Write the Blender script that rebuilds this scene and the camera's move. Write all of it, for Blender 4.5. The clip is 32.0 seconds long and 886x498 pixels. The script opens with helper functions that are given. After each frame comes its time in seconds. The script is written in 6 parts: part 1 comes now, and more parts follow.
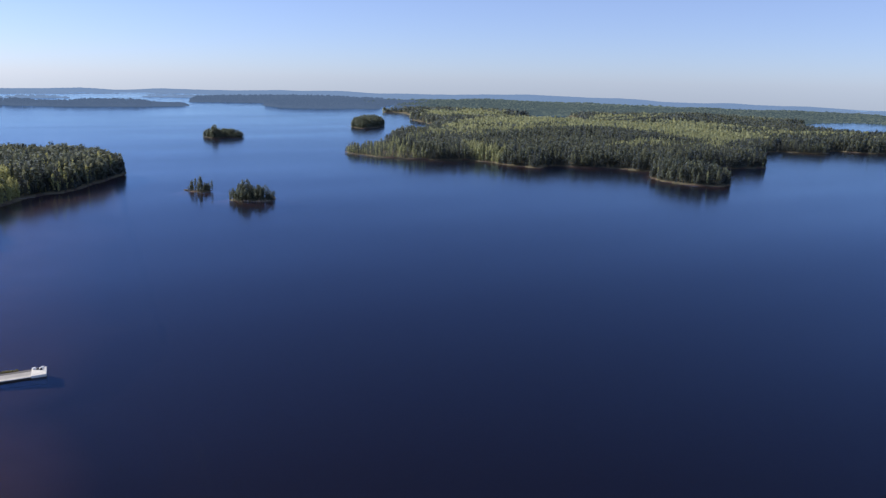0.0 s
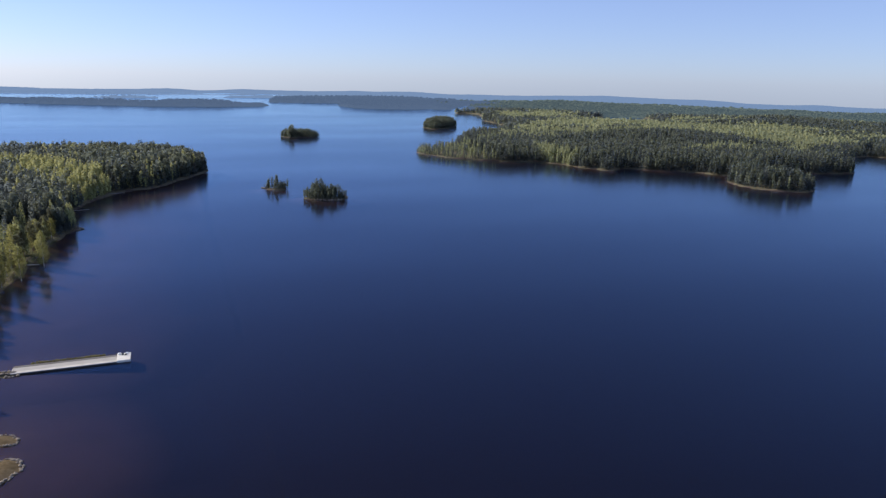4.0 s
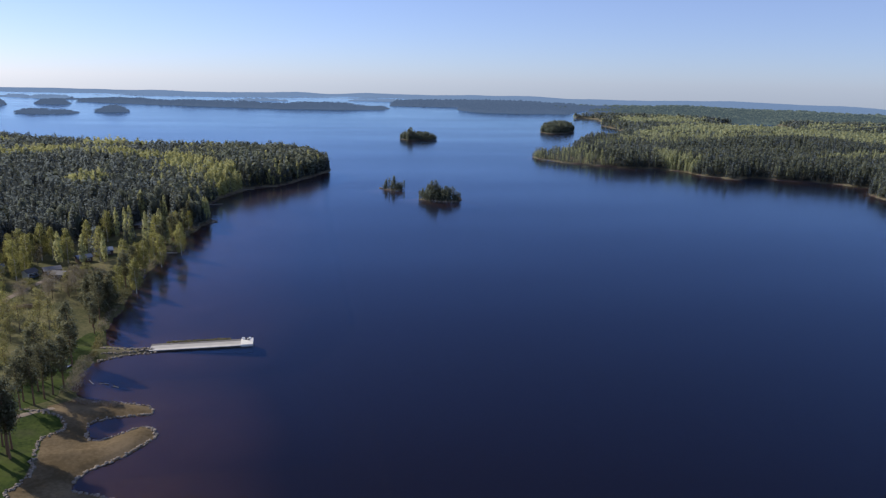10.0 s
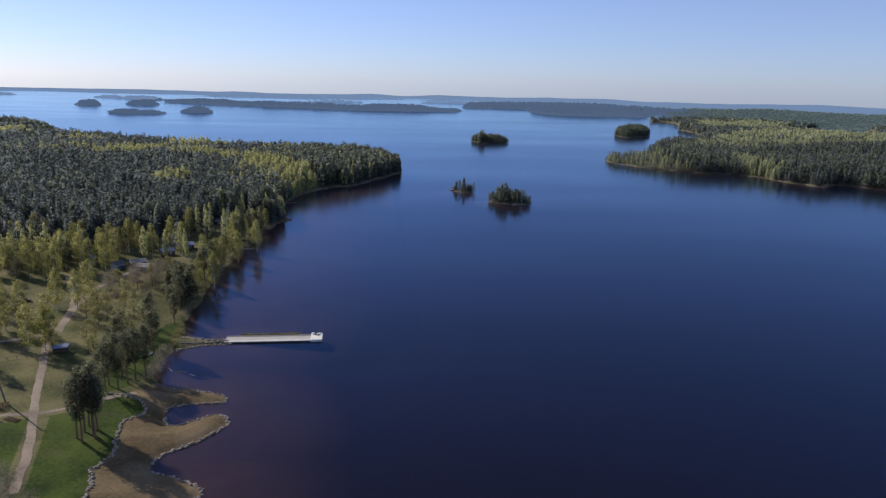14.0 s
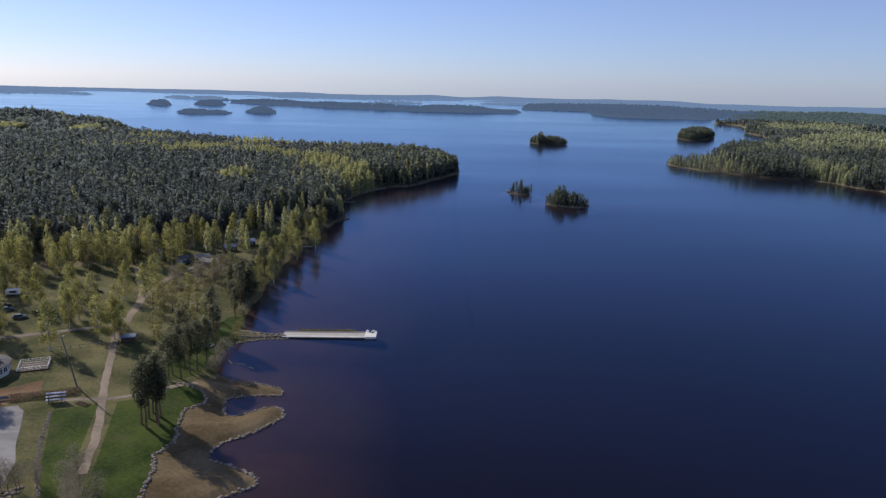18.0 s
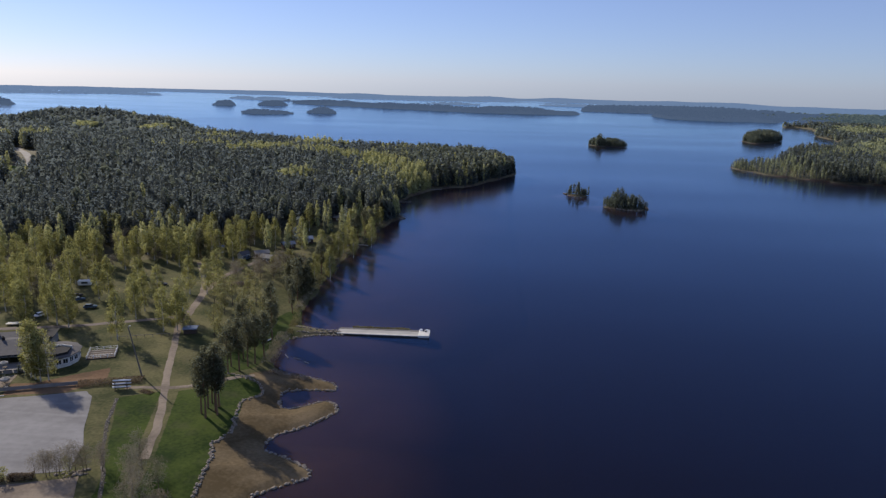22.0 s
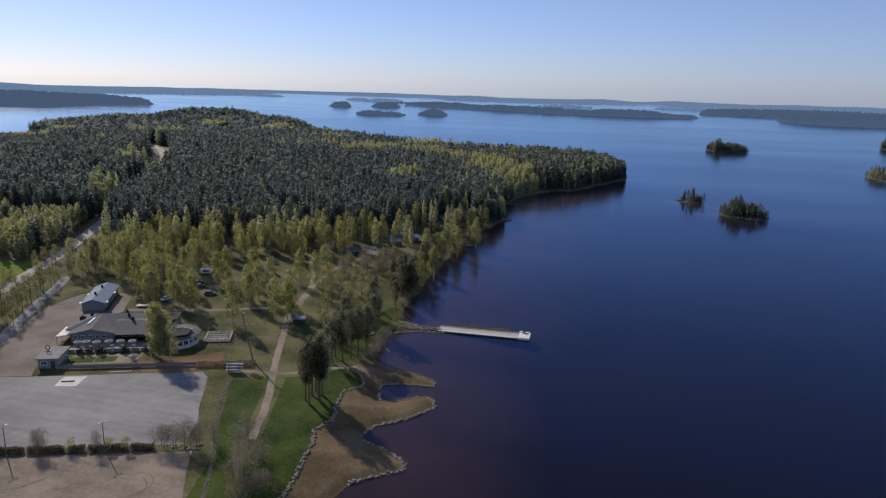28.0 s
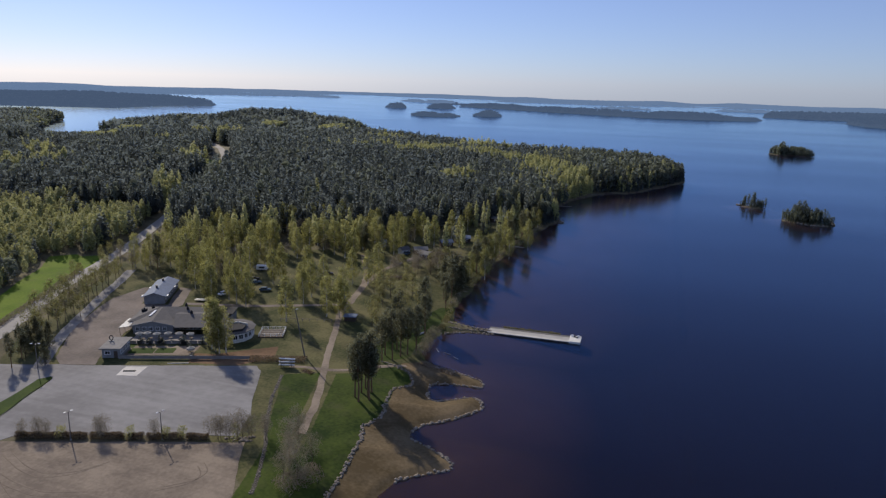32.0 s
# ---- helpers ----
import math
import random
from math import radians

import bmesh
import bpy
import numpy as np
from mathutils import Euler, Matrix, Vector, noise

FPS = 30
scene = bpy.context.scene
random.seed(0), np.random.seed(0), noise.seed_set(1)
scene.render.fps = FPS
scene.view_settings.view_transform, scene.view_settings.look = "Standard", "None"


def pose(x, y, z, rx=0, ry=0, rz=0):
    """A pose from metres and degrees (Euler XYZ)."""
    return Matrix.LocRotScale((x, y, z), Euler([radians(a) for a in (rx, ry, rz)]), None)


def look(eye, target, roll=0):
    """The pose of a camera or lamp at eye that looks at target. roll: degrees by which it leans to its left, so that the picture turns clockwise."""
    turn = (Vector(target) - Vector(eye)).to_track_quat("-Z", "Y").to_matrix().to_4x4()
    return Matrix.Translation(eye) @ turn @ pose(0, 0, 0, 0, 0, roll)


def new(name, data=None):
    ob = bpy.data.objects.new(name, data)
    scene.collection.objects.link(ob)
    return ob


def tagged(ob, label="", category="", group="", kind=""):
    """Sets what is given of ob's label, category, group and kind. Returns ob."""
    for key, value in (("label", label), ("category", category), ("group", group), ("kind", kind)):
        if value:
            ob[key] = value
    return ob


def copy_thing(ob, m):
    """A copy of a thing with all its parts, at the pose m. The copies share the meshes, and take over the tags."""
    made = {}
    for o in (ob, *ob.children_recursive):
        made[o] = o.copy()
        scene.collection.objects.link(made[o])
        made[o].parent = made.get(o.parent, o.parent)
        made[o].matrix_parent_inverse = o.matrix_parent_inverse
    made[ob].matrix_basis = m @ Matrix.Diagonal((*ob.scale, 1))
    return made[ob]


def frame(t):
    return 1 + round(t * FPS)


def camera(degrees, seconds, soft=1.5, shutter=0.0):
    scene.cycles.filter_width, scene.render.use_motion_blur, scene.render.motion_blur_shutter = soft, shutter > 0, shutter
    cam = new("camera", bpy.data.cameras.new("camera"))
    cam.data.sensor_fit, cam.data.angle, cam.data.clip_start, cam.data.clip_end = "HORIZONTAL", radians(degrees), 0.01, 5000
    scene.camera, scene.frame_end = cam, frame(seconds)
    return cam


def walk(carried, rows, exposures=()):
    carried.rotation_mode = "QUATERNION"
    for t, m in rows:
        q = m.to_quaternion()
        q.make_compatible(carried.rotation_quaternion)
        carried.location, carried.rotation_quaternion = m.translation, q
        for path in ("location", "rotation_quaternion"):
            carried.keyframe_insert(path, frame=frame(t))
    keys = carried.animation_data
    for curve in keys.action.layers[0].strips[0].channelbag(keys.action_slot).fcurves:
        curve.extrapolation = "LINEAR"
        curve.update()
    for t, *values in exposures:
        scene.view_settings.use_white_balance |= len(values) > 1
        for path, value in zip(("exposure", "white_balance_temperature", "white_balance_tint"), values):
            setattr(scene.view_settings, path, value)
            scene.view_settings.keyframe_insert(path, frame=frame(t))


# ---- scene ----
cam = camera(64.77, 32.0, soft=1.3)

# seconds, x, y, z in metres, then yaw, pitch and roll in degrees
PATH = [
    (0.0, -1.44, 6.87, 79.73, -26.934, -13.608, 1.154),
    (0.5, -1.40, 6.57, 79.81, -26.374, -13.618, 1.152),
    (1.0, -1.35, 6.27, 79.91, -25.806, -13.623, 1.148),
    (1.5, -1.29, 5.96, 80.00, -25.093, -13.627, 1.144),
    (2.0, -1.24, 5.64, 80.10, -24.174, -13.636, 1.138),
    (2.5, -1.19, 5.33, 80.18, -23.429, -13.646, 1.132),
    (3.0, -1.17, 5.04, 80.24, -22.590, -13.652, 1.128),
    (3.5, -1.16, 4.76, 80.27, -21.786, -13.652, 1.128),
    (5.5, -1.17, 3.70, 80.29, -18.917, -13.638, 1.146),
    (6.0, -1.17, 3.44, 80.28, -17.952, -13.621, 1.149),
    (6.5, -1.16, 3.21, 80.26, -16.745, -13.597, 1.152),
    (7.0, -1.15, 3.00, 80.23, -15.717, -13.575, 1.157),
    (7.5, -1.14, 2.82, 80.20, -14.812, -13.556, 1.165),
    (8.0, -1.13, 2.67, 80.17, -14.328, -13.541, 1.174),
    (8.5, -1.11, 2.53, 80.14, -13.738, -13.529, 1.183),
    (9.0, -1.09, 2.41, 80.11, -12.965, -13.519, 1.192),
    (9.5, -1.05, 2.29, 80.08, -12.274, -13.509, 1.199),
    (10.0, -1.01, 2.18, 80.05, -11.597, -13.499, 1.204),
    (10.5, -0.96, 2.06, 80.02, -10.720, -13.490, 1.209),
    (11.0, -0.91, 1.93, 80.00, -10.065, -13.481, 1.213),
    (11.5, -0.86, 1.79, 80.00, -9.251, -13.471, 1.220),
    (12.0, -0.80, 1.64, 80.01, -8.524, -13.460, 1.228),
    (12.5, -0.75, 1.47, 80.04, -7.728, -13.451, 1.238),
    (13.0, -0.69, 1.30, 80.09, -6.909, -13.445, 1.249),
    (13.5, -0.63, 1.13, 80.15, -6.253, -13.442, 1.262),
    (14.0, -0.57, 0.97, 80.20, -5.760, -13.441, 1.275),
    (14.5, -0.51, 0.83, 80.25, -5.371, -13.443, 1.287),
    (16.5, -0.27, 0.32, 80.39, -3.655, -13.441, 1.328),
    (17.0, -0.22, 0.20, 80.40, -2.752, -13.452, 1.342),
    (17.5, -0.16, 0.10, 80.40, -1.715, -13.457, 1.357),
    (18.0, -0.12, 0.04, 80.38, -1.023, -13.460, 1.370),
    (18.5, -0.09, -0.01, 80.34, -0.384, -13.460, 1.379),
    (19.0, -0.06, -0.03, 80.30, -0.000, -13.456, 1.386),
    (19.5, -0.03, -0.06, 80.27, 0.325, -13.451, 1.391),
    (20.0, -0.01, -0.08, 80.23, 0.681, -13.451, 1.395),
    (20.5, 0.01, -0.10, 80.19, 1.284, -13.453, 1.399),
    (21.0, 0.03, -0.12, 80.15, 1.974, -13.454, 1.404),
    (21.5, 0.05, -0.13, 80.10, 2.688, -13.454, 1.410),
    (22.0, 0.08, -0.14, 80.05, 3.631, -13.457, 1.417),
    (22.5, 0.11, -0.13, 79.99, 4.156, -13.459, 1.424),
    (23.0, 0.14, -0.10, 79.93, 4.561, -13.459, 1.427),
    (23.5, 0.19, -0.07, 79.86, 5.322, -13.459, 1.427),
    (24.0, 0.24, -0.03, 79.79, 6.327, -13.463, 1.423),
    (24.5, 0.30, 0.00, 79.72, 7.377, -13.468, 1.417),
    (25.0, 0.37, 0.01, 79.66, 8.384, -13.470, 1.413),
    (25.5, 0.44, 0.01, 79.62, 9.290, -13.473, 1.417),
    (27.5, 0.71, -0.04, 79.46, 12.178, -13.479, 1.457),
    (28.0, 0.77, -0.05, 79.43, 12.507, -13.473, 1.465),
    (28.5, 0.84, -0.07, 79.41, 12.794, -13.474, 1.471),
    (29.0, 0.90, -0.08, 79.39, 13.705, -13.479, 1.477),
    (29.5, 0.97, -0.10, 79.38, 14.774, -13.482, 1.484),
    (30.0, 1.03, -0.11, 79.37, 15.378, -13.480, 1.490),
    (30.5, 1.09, -0.13, 79.36, 15.719, -13.475, 1.496),
    (31.0, 1.14, -0.13, 79.35, 15.992, -13.470, 1.500),
    (31.5, 1.18, -0.13, 79.34, 16.237, -13.470, 1.502),
    (32.0, 1.21, -0.13, 79.33, 16.924, -13.479, 1.502),
]

walk(cam, [(t, pose(x, y, z, 90 + pitch, 0, yaw) @ pose(0, 0, 0, 0, 0, roll)) for t, x, y, z, yaw, pitch, roll in PATH],
     exposures=((0.0, 0.77, 6500, 10), (14.0, 0.56, 6500, 10), (32.0, 0.26, 6500, 10)))

# ---- light ----
SUN_AZ = 50.0      # degrees left of the y axis
SUN_EL = 31.0
world = bpy.data.worlds.new("sky")
scene.world = world
world.use_nodes = True
wn, wl_ = world.node_tree.nodes, world.node_tree.links
sky = wn.new("ShaderNodeTexSky")
sky.sky_type = "NISHITA"
sky.sun_disc = False
sky.sun_elevation = radians(SUN_EL)
sky.sun_rotation = radians(-SUN_AZ)
sky.altitude = 100
sky.air_density, sky.dust_density, sky.ozone_density = 0.8, 0.3, 2.0
wn["Background"].inputs["Strength"].default_value = 0.0595
tint = wn.new("ShaderNodeMix")
tint.data_type, tint.blend_type = "RGBA", "MULTIPLY"
tint.inputs[0].default_value = 1.0
tint.inputs[7].default_value = (0.87, 1.0, 1.46, 1)
wl_.new(sky.outputs["Color"], tint.inputs[6])
veil = wn.new("ShaderNodeMix")      # thin even haze over the whole sky
veil.data_type = "RGBA"
veil.inputs[0].default_value = 0.26
veil.inputs[7].default_value = (6.0, 6.9, 9.7, 1)
wl_.new(tint.outputs[2], veil.inputs[6])
wl_.new(veil.outputs[2], wn["Background"].inputs["Color"])
sun = new("sun", bpy.data.lights.new("sun", "SUN"))
sun.data.energy, sun.data.angle, sun.data.color = 3.35, radians(0.55), (1.0, 0.89, 0.74)
sa, se = radians(SUN_AZ), radians(SUN_EL)
sun.matrix_world = look((0, 0, 300), (300 * math.sin(sa) * math.cos(se), -300 * math.cos(sa) * math.cos(se), 300 - 300 * math.sin(se)))

# ---- materials ----
def material(name, low, high, scale=1.0, fine=8.0, rough=0.8, bump=0.2, depth=0.05, metal=0.0, island=0.0, leaf=0.0, contrast=1.0, spec=0.3, streak=0.0, haze_glow=None, gaps=0.3):
    """Two-scale mottled surface: low and high colours mixed by coarse and fine noise in world metres."""
    if not haze_glow:
        low, high = [[min(c * 1.18, 0.82) for c in tone] for tone in (low, high)]
    m = bpy.data.materials.new(name)
    m.use_nodes = True
    n, k = m.node_tree.nodes, m.node_tree.links
    b = n["Principled BSDF"]
    b.inputs["Roughness"].default_value, b.inputs["Metallic"].default_value = rough, metal
    b.inputs["Specular IOR Level"].default_value = spec
    geo = n.new("ShaderNodeNewGeometry")
    a, c = n.new("ShaderNodeTexNoise"), n.new("ShaderNodeTexNoise")
    a.inputs["Scale"].default_value, c.inputs["Scale"].default_value = scale, fine
    a.inputs["Detail"].default_value, c.inputs["Detail"].default_value = 3, 2
    for t in (a, c):
        k.new(geo.outputs["Position"], t.inputs["Vector"])
    mix = n.new("ShaderNodeMath")
    mix.operation = "MULTIPLY_ADD"
    k.new(c.outputs["Fac"], mix.inputs[0])
    mix.inputs[1].default_value = 0.45
    k.new(a.outputs["Fac"], mix.inputs[2])
    last = mix.outputs[0]
    if island:
        add = n.new("ShaderNodeMath")
        add.operation = "MULTIPLY_ADD"
        k.new(geo.outputs["Random Per Island"], add.inputs[0])
        add.inputs[1].default_value = island
        k.new(last, add.inputs[2])
        last = add.outputs[0]
    if streak:
        way, st, add = n.new("ShaderNodeMapping"), n.new("ShaderNodeTexNoise"), n.new("ShaderNodeMath")
        way.inputs["Rotation"].default_value, way.inputs["Scale"].default_value = (0, 0, radians(-20)), (0.035, 0.5, 1)
        k.new(geo.outputs["Position"], way.inputs["Vector"])
        st.inputs["Scale"].default_value, st.inputs["Detail"].default_value = 1.0, 4
        k.new(way.outputs[0], st.inputs["Vector"])
        add.operation = "MULTIPLY_ADD"
        k.new(st.outputs["Fac"], add.inputs[0])
        add.inputs[1].default_value = streak
        k.new(last, add.inputs[2])
        last = add.outputs[0]
    span = n.new("ShaderNodeMapRange")
    mid = 0.725 + island / 2 + streak / 2
    span.inputs["From Min"].default_value = mid - 0.32 / contrast
    span.inputs["From Max"].default_value = mid + 0.32 / contrast
    k.new(last, span.inputs["Value"])
    ramp = n.new("ShaderNodeMix")
    ramp.data_type = "RGBA"
    ramp.inputs[6].default_value, ramp.inputs[7].default_value = (*low, 1), (*high, 1)
    k.new(span.outputs[0], ramp.inputs[0])
    k.new(ramp.outputs[2], b.inputs["Base Color"])
    if bump:
        bp = n.new("ShaderNodeBump")
        bp.inputs["Strength"].default_value, bp.inputs["Distance"].default_value = bump, depth
        k.new(c.outputs["Fac"], bp.inputs["Height"])
        k.new(bp.outputs[0], b.inputs["Normal"])
    # haze before far surfaces enters as an emitted colour
    if haze_glow:
        b.inputs["Emission Color"].default_value, b.inputs["Emission Strength"].default_value = (*haze_glow, 1), 1.0
    if leaf:
        tr = n.new("ShaderNodeBsdfTranslucent")
        k.new(ramp.outputs[2], tr.inputs["Color"])
        ms = n.new("ShaderNodeMixShader")
        ms.inputs[0].default_value = leaf
        k.new(b.outputs[0], ms.inputs[1])
        k.new(tr.outputs[0], ms.inputs[2])
        # small gaps between the leaves of a spray
        gap, sparse = n.new("ShaderNodeBsdfTransparent"), n.new("ShaderNodeMixShader")
        sparse.inputs[0].default_value = gaps
        k.new(ms.outputs[0], sparse.inputs[1])
        k.new(gap.outputs[0], sparse.inputs[2])
        k.new(sparse.outputs[0], n["Material Output"].inputs["Surface"])
    return m


M = {}
M["forest_floor"] = material("forest_floor", (0.075, 0.068, 0.044), (0.15, 0.135, 0.086), 0.06, 0.9, 0.95, 0.3)
M["lawn"] = material("lawn", (0.02, 0.042, 0.006), (0.05, 0.075, 0.013), 0.12, 2.0, 0.9, 0.3, contrast=1.5, spec=0.1)
M["field"] = material("field", (0.072, 0.12, 0.014), (0.115, 0.165, 0.026), 0.05, 0.7, 0.9, 0.2, spec=0.1)
M["sand"] = material("sand", (0.1, 0.07, 0.037), (0.175, 0.132, 0.078), 0.12, 1.5, 0.95, 0.2, contrast=1.4)
M["bare_earth"] = material("bare_earth", (0.12, 0.08, 0.048), (0.21, 0.145, 0.085), 0.15, 2.0, 0.95, 0.2, contrast=1.4)
M["asphalt"] = material("asphalt", (0.133, 0.13, 0.132), (0.21, 0.206, 0.207), 0.05, 0.6, 0.9, 0.1, 0.01, contrast=1.5, streak=0.6)
M["gravel"] = material("gravel", (0.125, 0.1, 0.078), (0.215, 0.175, 0.134), 0.10, 1.4, 0.95, 0.25, contrast=2.0, streak=0.45)
M["road"] = material("road", (0.21, 0.2, 0.19), (0.3, 0.288, 0.272), 0.06, 0.8, 0.9, 0.1, 0.01)
M["rock"] = material("rock", (0.1, 0.083, 0.066), (0.32, 0.275, 0.22), 1.3, 6.0, 0.85, 0.5)
M["spruce"] = material("spruce", (0.098, 0.12, 0.124), (0.138, 0.161, 0.157), 0.02, 0.4, 0.8, 0, island=0.1, leaf=0.76, spec=0.06)
M["pine"] = material("pine", (0.1, 0.122, 0.1), (0.168, 0.188, 0.14), 0.02, 0.4, 0.8, 0, island=0.14, leaf=0.66, spec=0.08)
M["birch"] = material("birch", (0.25, 0.255, 0.095), (0.44, 0.435, 0.17), 0.03, 0.5, 0.7, 0, island=0.3, leaf=0.6, gaps=0.26, spec=0.1)
M["pine_needle"] = material("pine_needle", (0.115, 0.127, 0.088), (0.215, 0.222, 0.145), 0.2, 1.5, 0.8, 0, island=0.3, leaf=0.58, gaps=0.24, spec=0.1)
M["birch_wood"] = material("birch_wood", (0.26, 0.275, 0.12), (0.43, 0.435, 0.2), 0.03, 0.5, 0.7, 0, island=0.3, leaf=0.5)


def park_material():
    """Rough grass that gives way to lawn, sand, earth, field or forest floor where the mesh's own attributes say so, with frayed edges."""
    m = material("park_ground", (0.036, 0.044, 0.016), (0.116, 0.107, 0.05), 0.09, 1.2, 0.95, 0.35, contrast=2.0, spec=0.1)
    n, k = m.node_tree.nodes, m.node_tree.links
    b = n["Principled BSDF"]
    colour = b.inputs["Base Color"].links[0].from_socket
    fac = colour.node.inputs[0].links[0].from_socket
    geo, fray = n.new("ShaderNodeNewGeometry"), n.new("ShaderNodeTexNoise")
    fray.inputs["Scale"].default_value, fray.inputs["Detail"].default_value, fray.inputs["Roughness"].default_value = 0.5, 6, 0.7
    k.new(geo.outputs["Position"], fray.inputs["Vector"])
    for kind, low, high in (("wood", (0.08, 0.072, 0.046), (0.17, 0.152, 0.095)), ("field", (0.085, 0.145, 0.012), (0.13, 0.19, 0.022)), ("earth", (0.115, 0.07, 0.042), (0.2, 0.128, 0.078)),
                            ("lawn", (0.013, 0.031, 0.004), (0.056, 0.08, 0.014)), ("sand", (0.088, 0.064, 0.032), (0.175, 0.132, 0.078))):
        at, add, edge, pair, over = n.new("ShaderNodeAttribute"), n.new("ShaderNodeMath"), n.new("ShaderNodeMapRange"), n.new("ShaderNodeMix"), n.new("ShaderNodeMix")
        at.attribute_name = kind
        add.operation = "MULTIPLY_ADD"
        k.new(fray.outputs["Fac"], add.inputs[0])
        add.inputs[1].default_value = 0.7
        k.new(at.outputs["Fac"], add.inputs[2])
        edge.inputs["From Min"].default_value, edge.inputs["From Max"].default_value = 0.77, 0.93
        k.new(add.outputs[0], edge.inputs["Value"])
        pair.data_type = over.data_type = "RGBA"
        pair.inputs[6].default_value, pair.inputs[7].default_value = (*low, 1), (*high, 1)
        k.new(fac, pair.inputs[0])
        k.new(edge.outputs[0], over.inputs[0])
        k.new(colour, over.inputs[6])
        k.new(pair.outputs[2], over.inputs[7])
        colour = over.outputs[2]
    # fallen leaves and bare soil in drifts
    litter, drift, brown = n.new("ShaderNodeTexNoise"), n.new("ShaderNodeMapRange"), n.new("ShaderNodeMix")
    litter.inputs["Scale"].default_value, litter.inputs["Detail"].default_value, litter.inputs["Roughness"].default_value = 0.16, 6, 0.65
    k.new(geo.outputs["Position"], litter.inputs["Vector"])
    drift.inputs["From Min"].default_value, drift.inputs["From Max"].default_value = 0.5, 0.68
    drift.inputs["To Max"].default_value = 0.28
    k.new(litter.outputs["Fac"], drift.inputs["Value"])
    brown.data_type = "RGBA"
    brown.inputs[7].default_value = (0.085, 0.07, 0.046, 1)
    k.new(drift.outputs[0], brown.inputs[0])
    k.new(colour, brown.inputs[6])
    k.new(brown.outputs[2], b.inputs["Base Color"])
    return m


M["park_ground"] = park_material()
M["yard_gravel"] = material("yard_gravel", (0.1, 0.084, 0.074), (0.18, 0.15, 0.131), 0.12, 1.2, 0.95, 0.25, contrast=1.5)
M["alder"] = material("alder", (0.2, 0.203, 0.088), (0.345, 0.335, 0.15), 0.03, 0.5, 0.8, 0, island=0.3, leaf=0.55, spec=0.1)


# backdrop of distance: haze of the air put into woods and ground as glow
M["distance"] = material("distance", (0.008, 0.011, 0.013), (0.014, 0.018, 0.02), 0.01, 0.1, 0.95, 0, spec=0.0, haze_glow=(0.05, 0.077, 0.132))
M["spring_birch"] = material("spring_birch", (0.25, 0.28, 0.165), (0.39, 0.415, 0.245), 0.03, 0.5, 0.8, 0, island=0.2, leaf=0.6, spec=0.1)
M["green_distance"] = material("green_distance", (0.046, 0.058, 0.04), (0.076, 0.088, 0.054), 0.005, 0.04, 0.95, 0, spec=0.0, contrast=2.6, haze_glow=(0.034, 0.05, 0.062))
M["far_distance"] = material("far_distance", (0.014, 0.018, 0.023), (0.02, 0.025, 0.03), 0.006, 0.05, 0.95, 0, spec=0.0, haze_glow=(0.1, 0.155, 0.26))


def bed_material():
    """Brown sand in the shallows, painted near-black deeper for light the water absorbs."""
    m = material("lake_bed", (0.052, 0.039, 0.033), (0.09, 0.066, 0.053), 0.08, 0.7, 0.95, 0.2)
    n, k = m.node_tree.nodes, m.node_tree.links
    b = n["Principled BSDF"]
    colour = b.inputs["Base Color"].links[0].from_socket
    geo, sep, span, depth_dark = n.new("ShaderNodeNewGeometry"), n.new("ShaderNodeSeparateXYZ"), n.new("ShaderNodeMapRange"), n.new("ShaderNodeMix")
    depth_dark.data_type = "RGBA"
    depth_dark.inputs[7].default_value = (0.002, 0.004, 0.008, 1)
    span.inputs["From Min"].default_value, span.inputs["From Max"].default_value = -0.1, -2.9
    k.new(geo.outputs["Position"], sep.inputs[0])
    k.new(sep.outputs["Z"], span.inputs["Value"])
    k.new(span.outputs[0], depth_dark.inputs[0])
    k.new(colour, depth_dark.inputs[6])
    k.new(depth_dark.outputs[2], b.inputs["Base Color"])
    return m


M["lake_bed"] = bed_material()


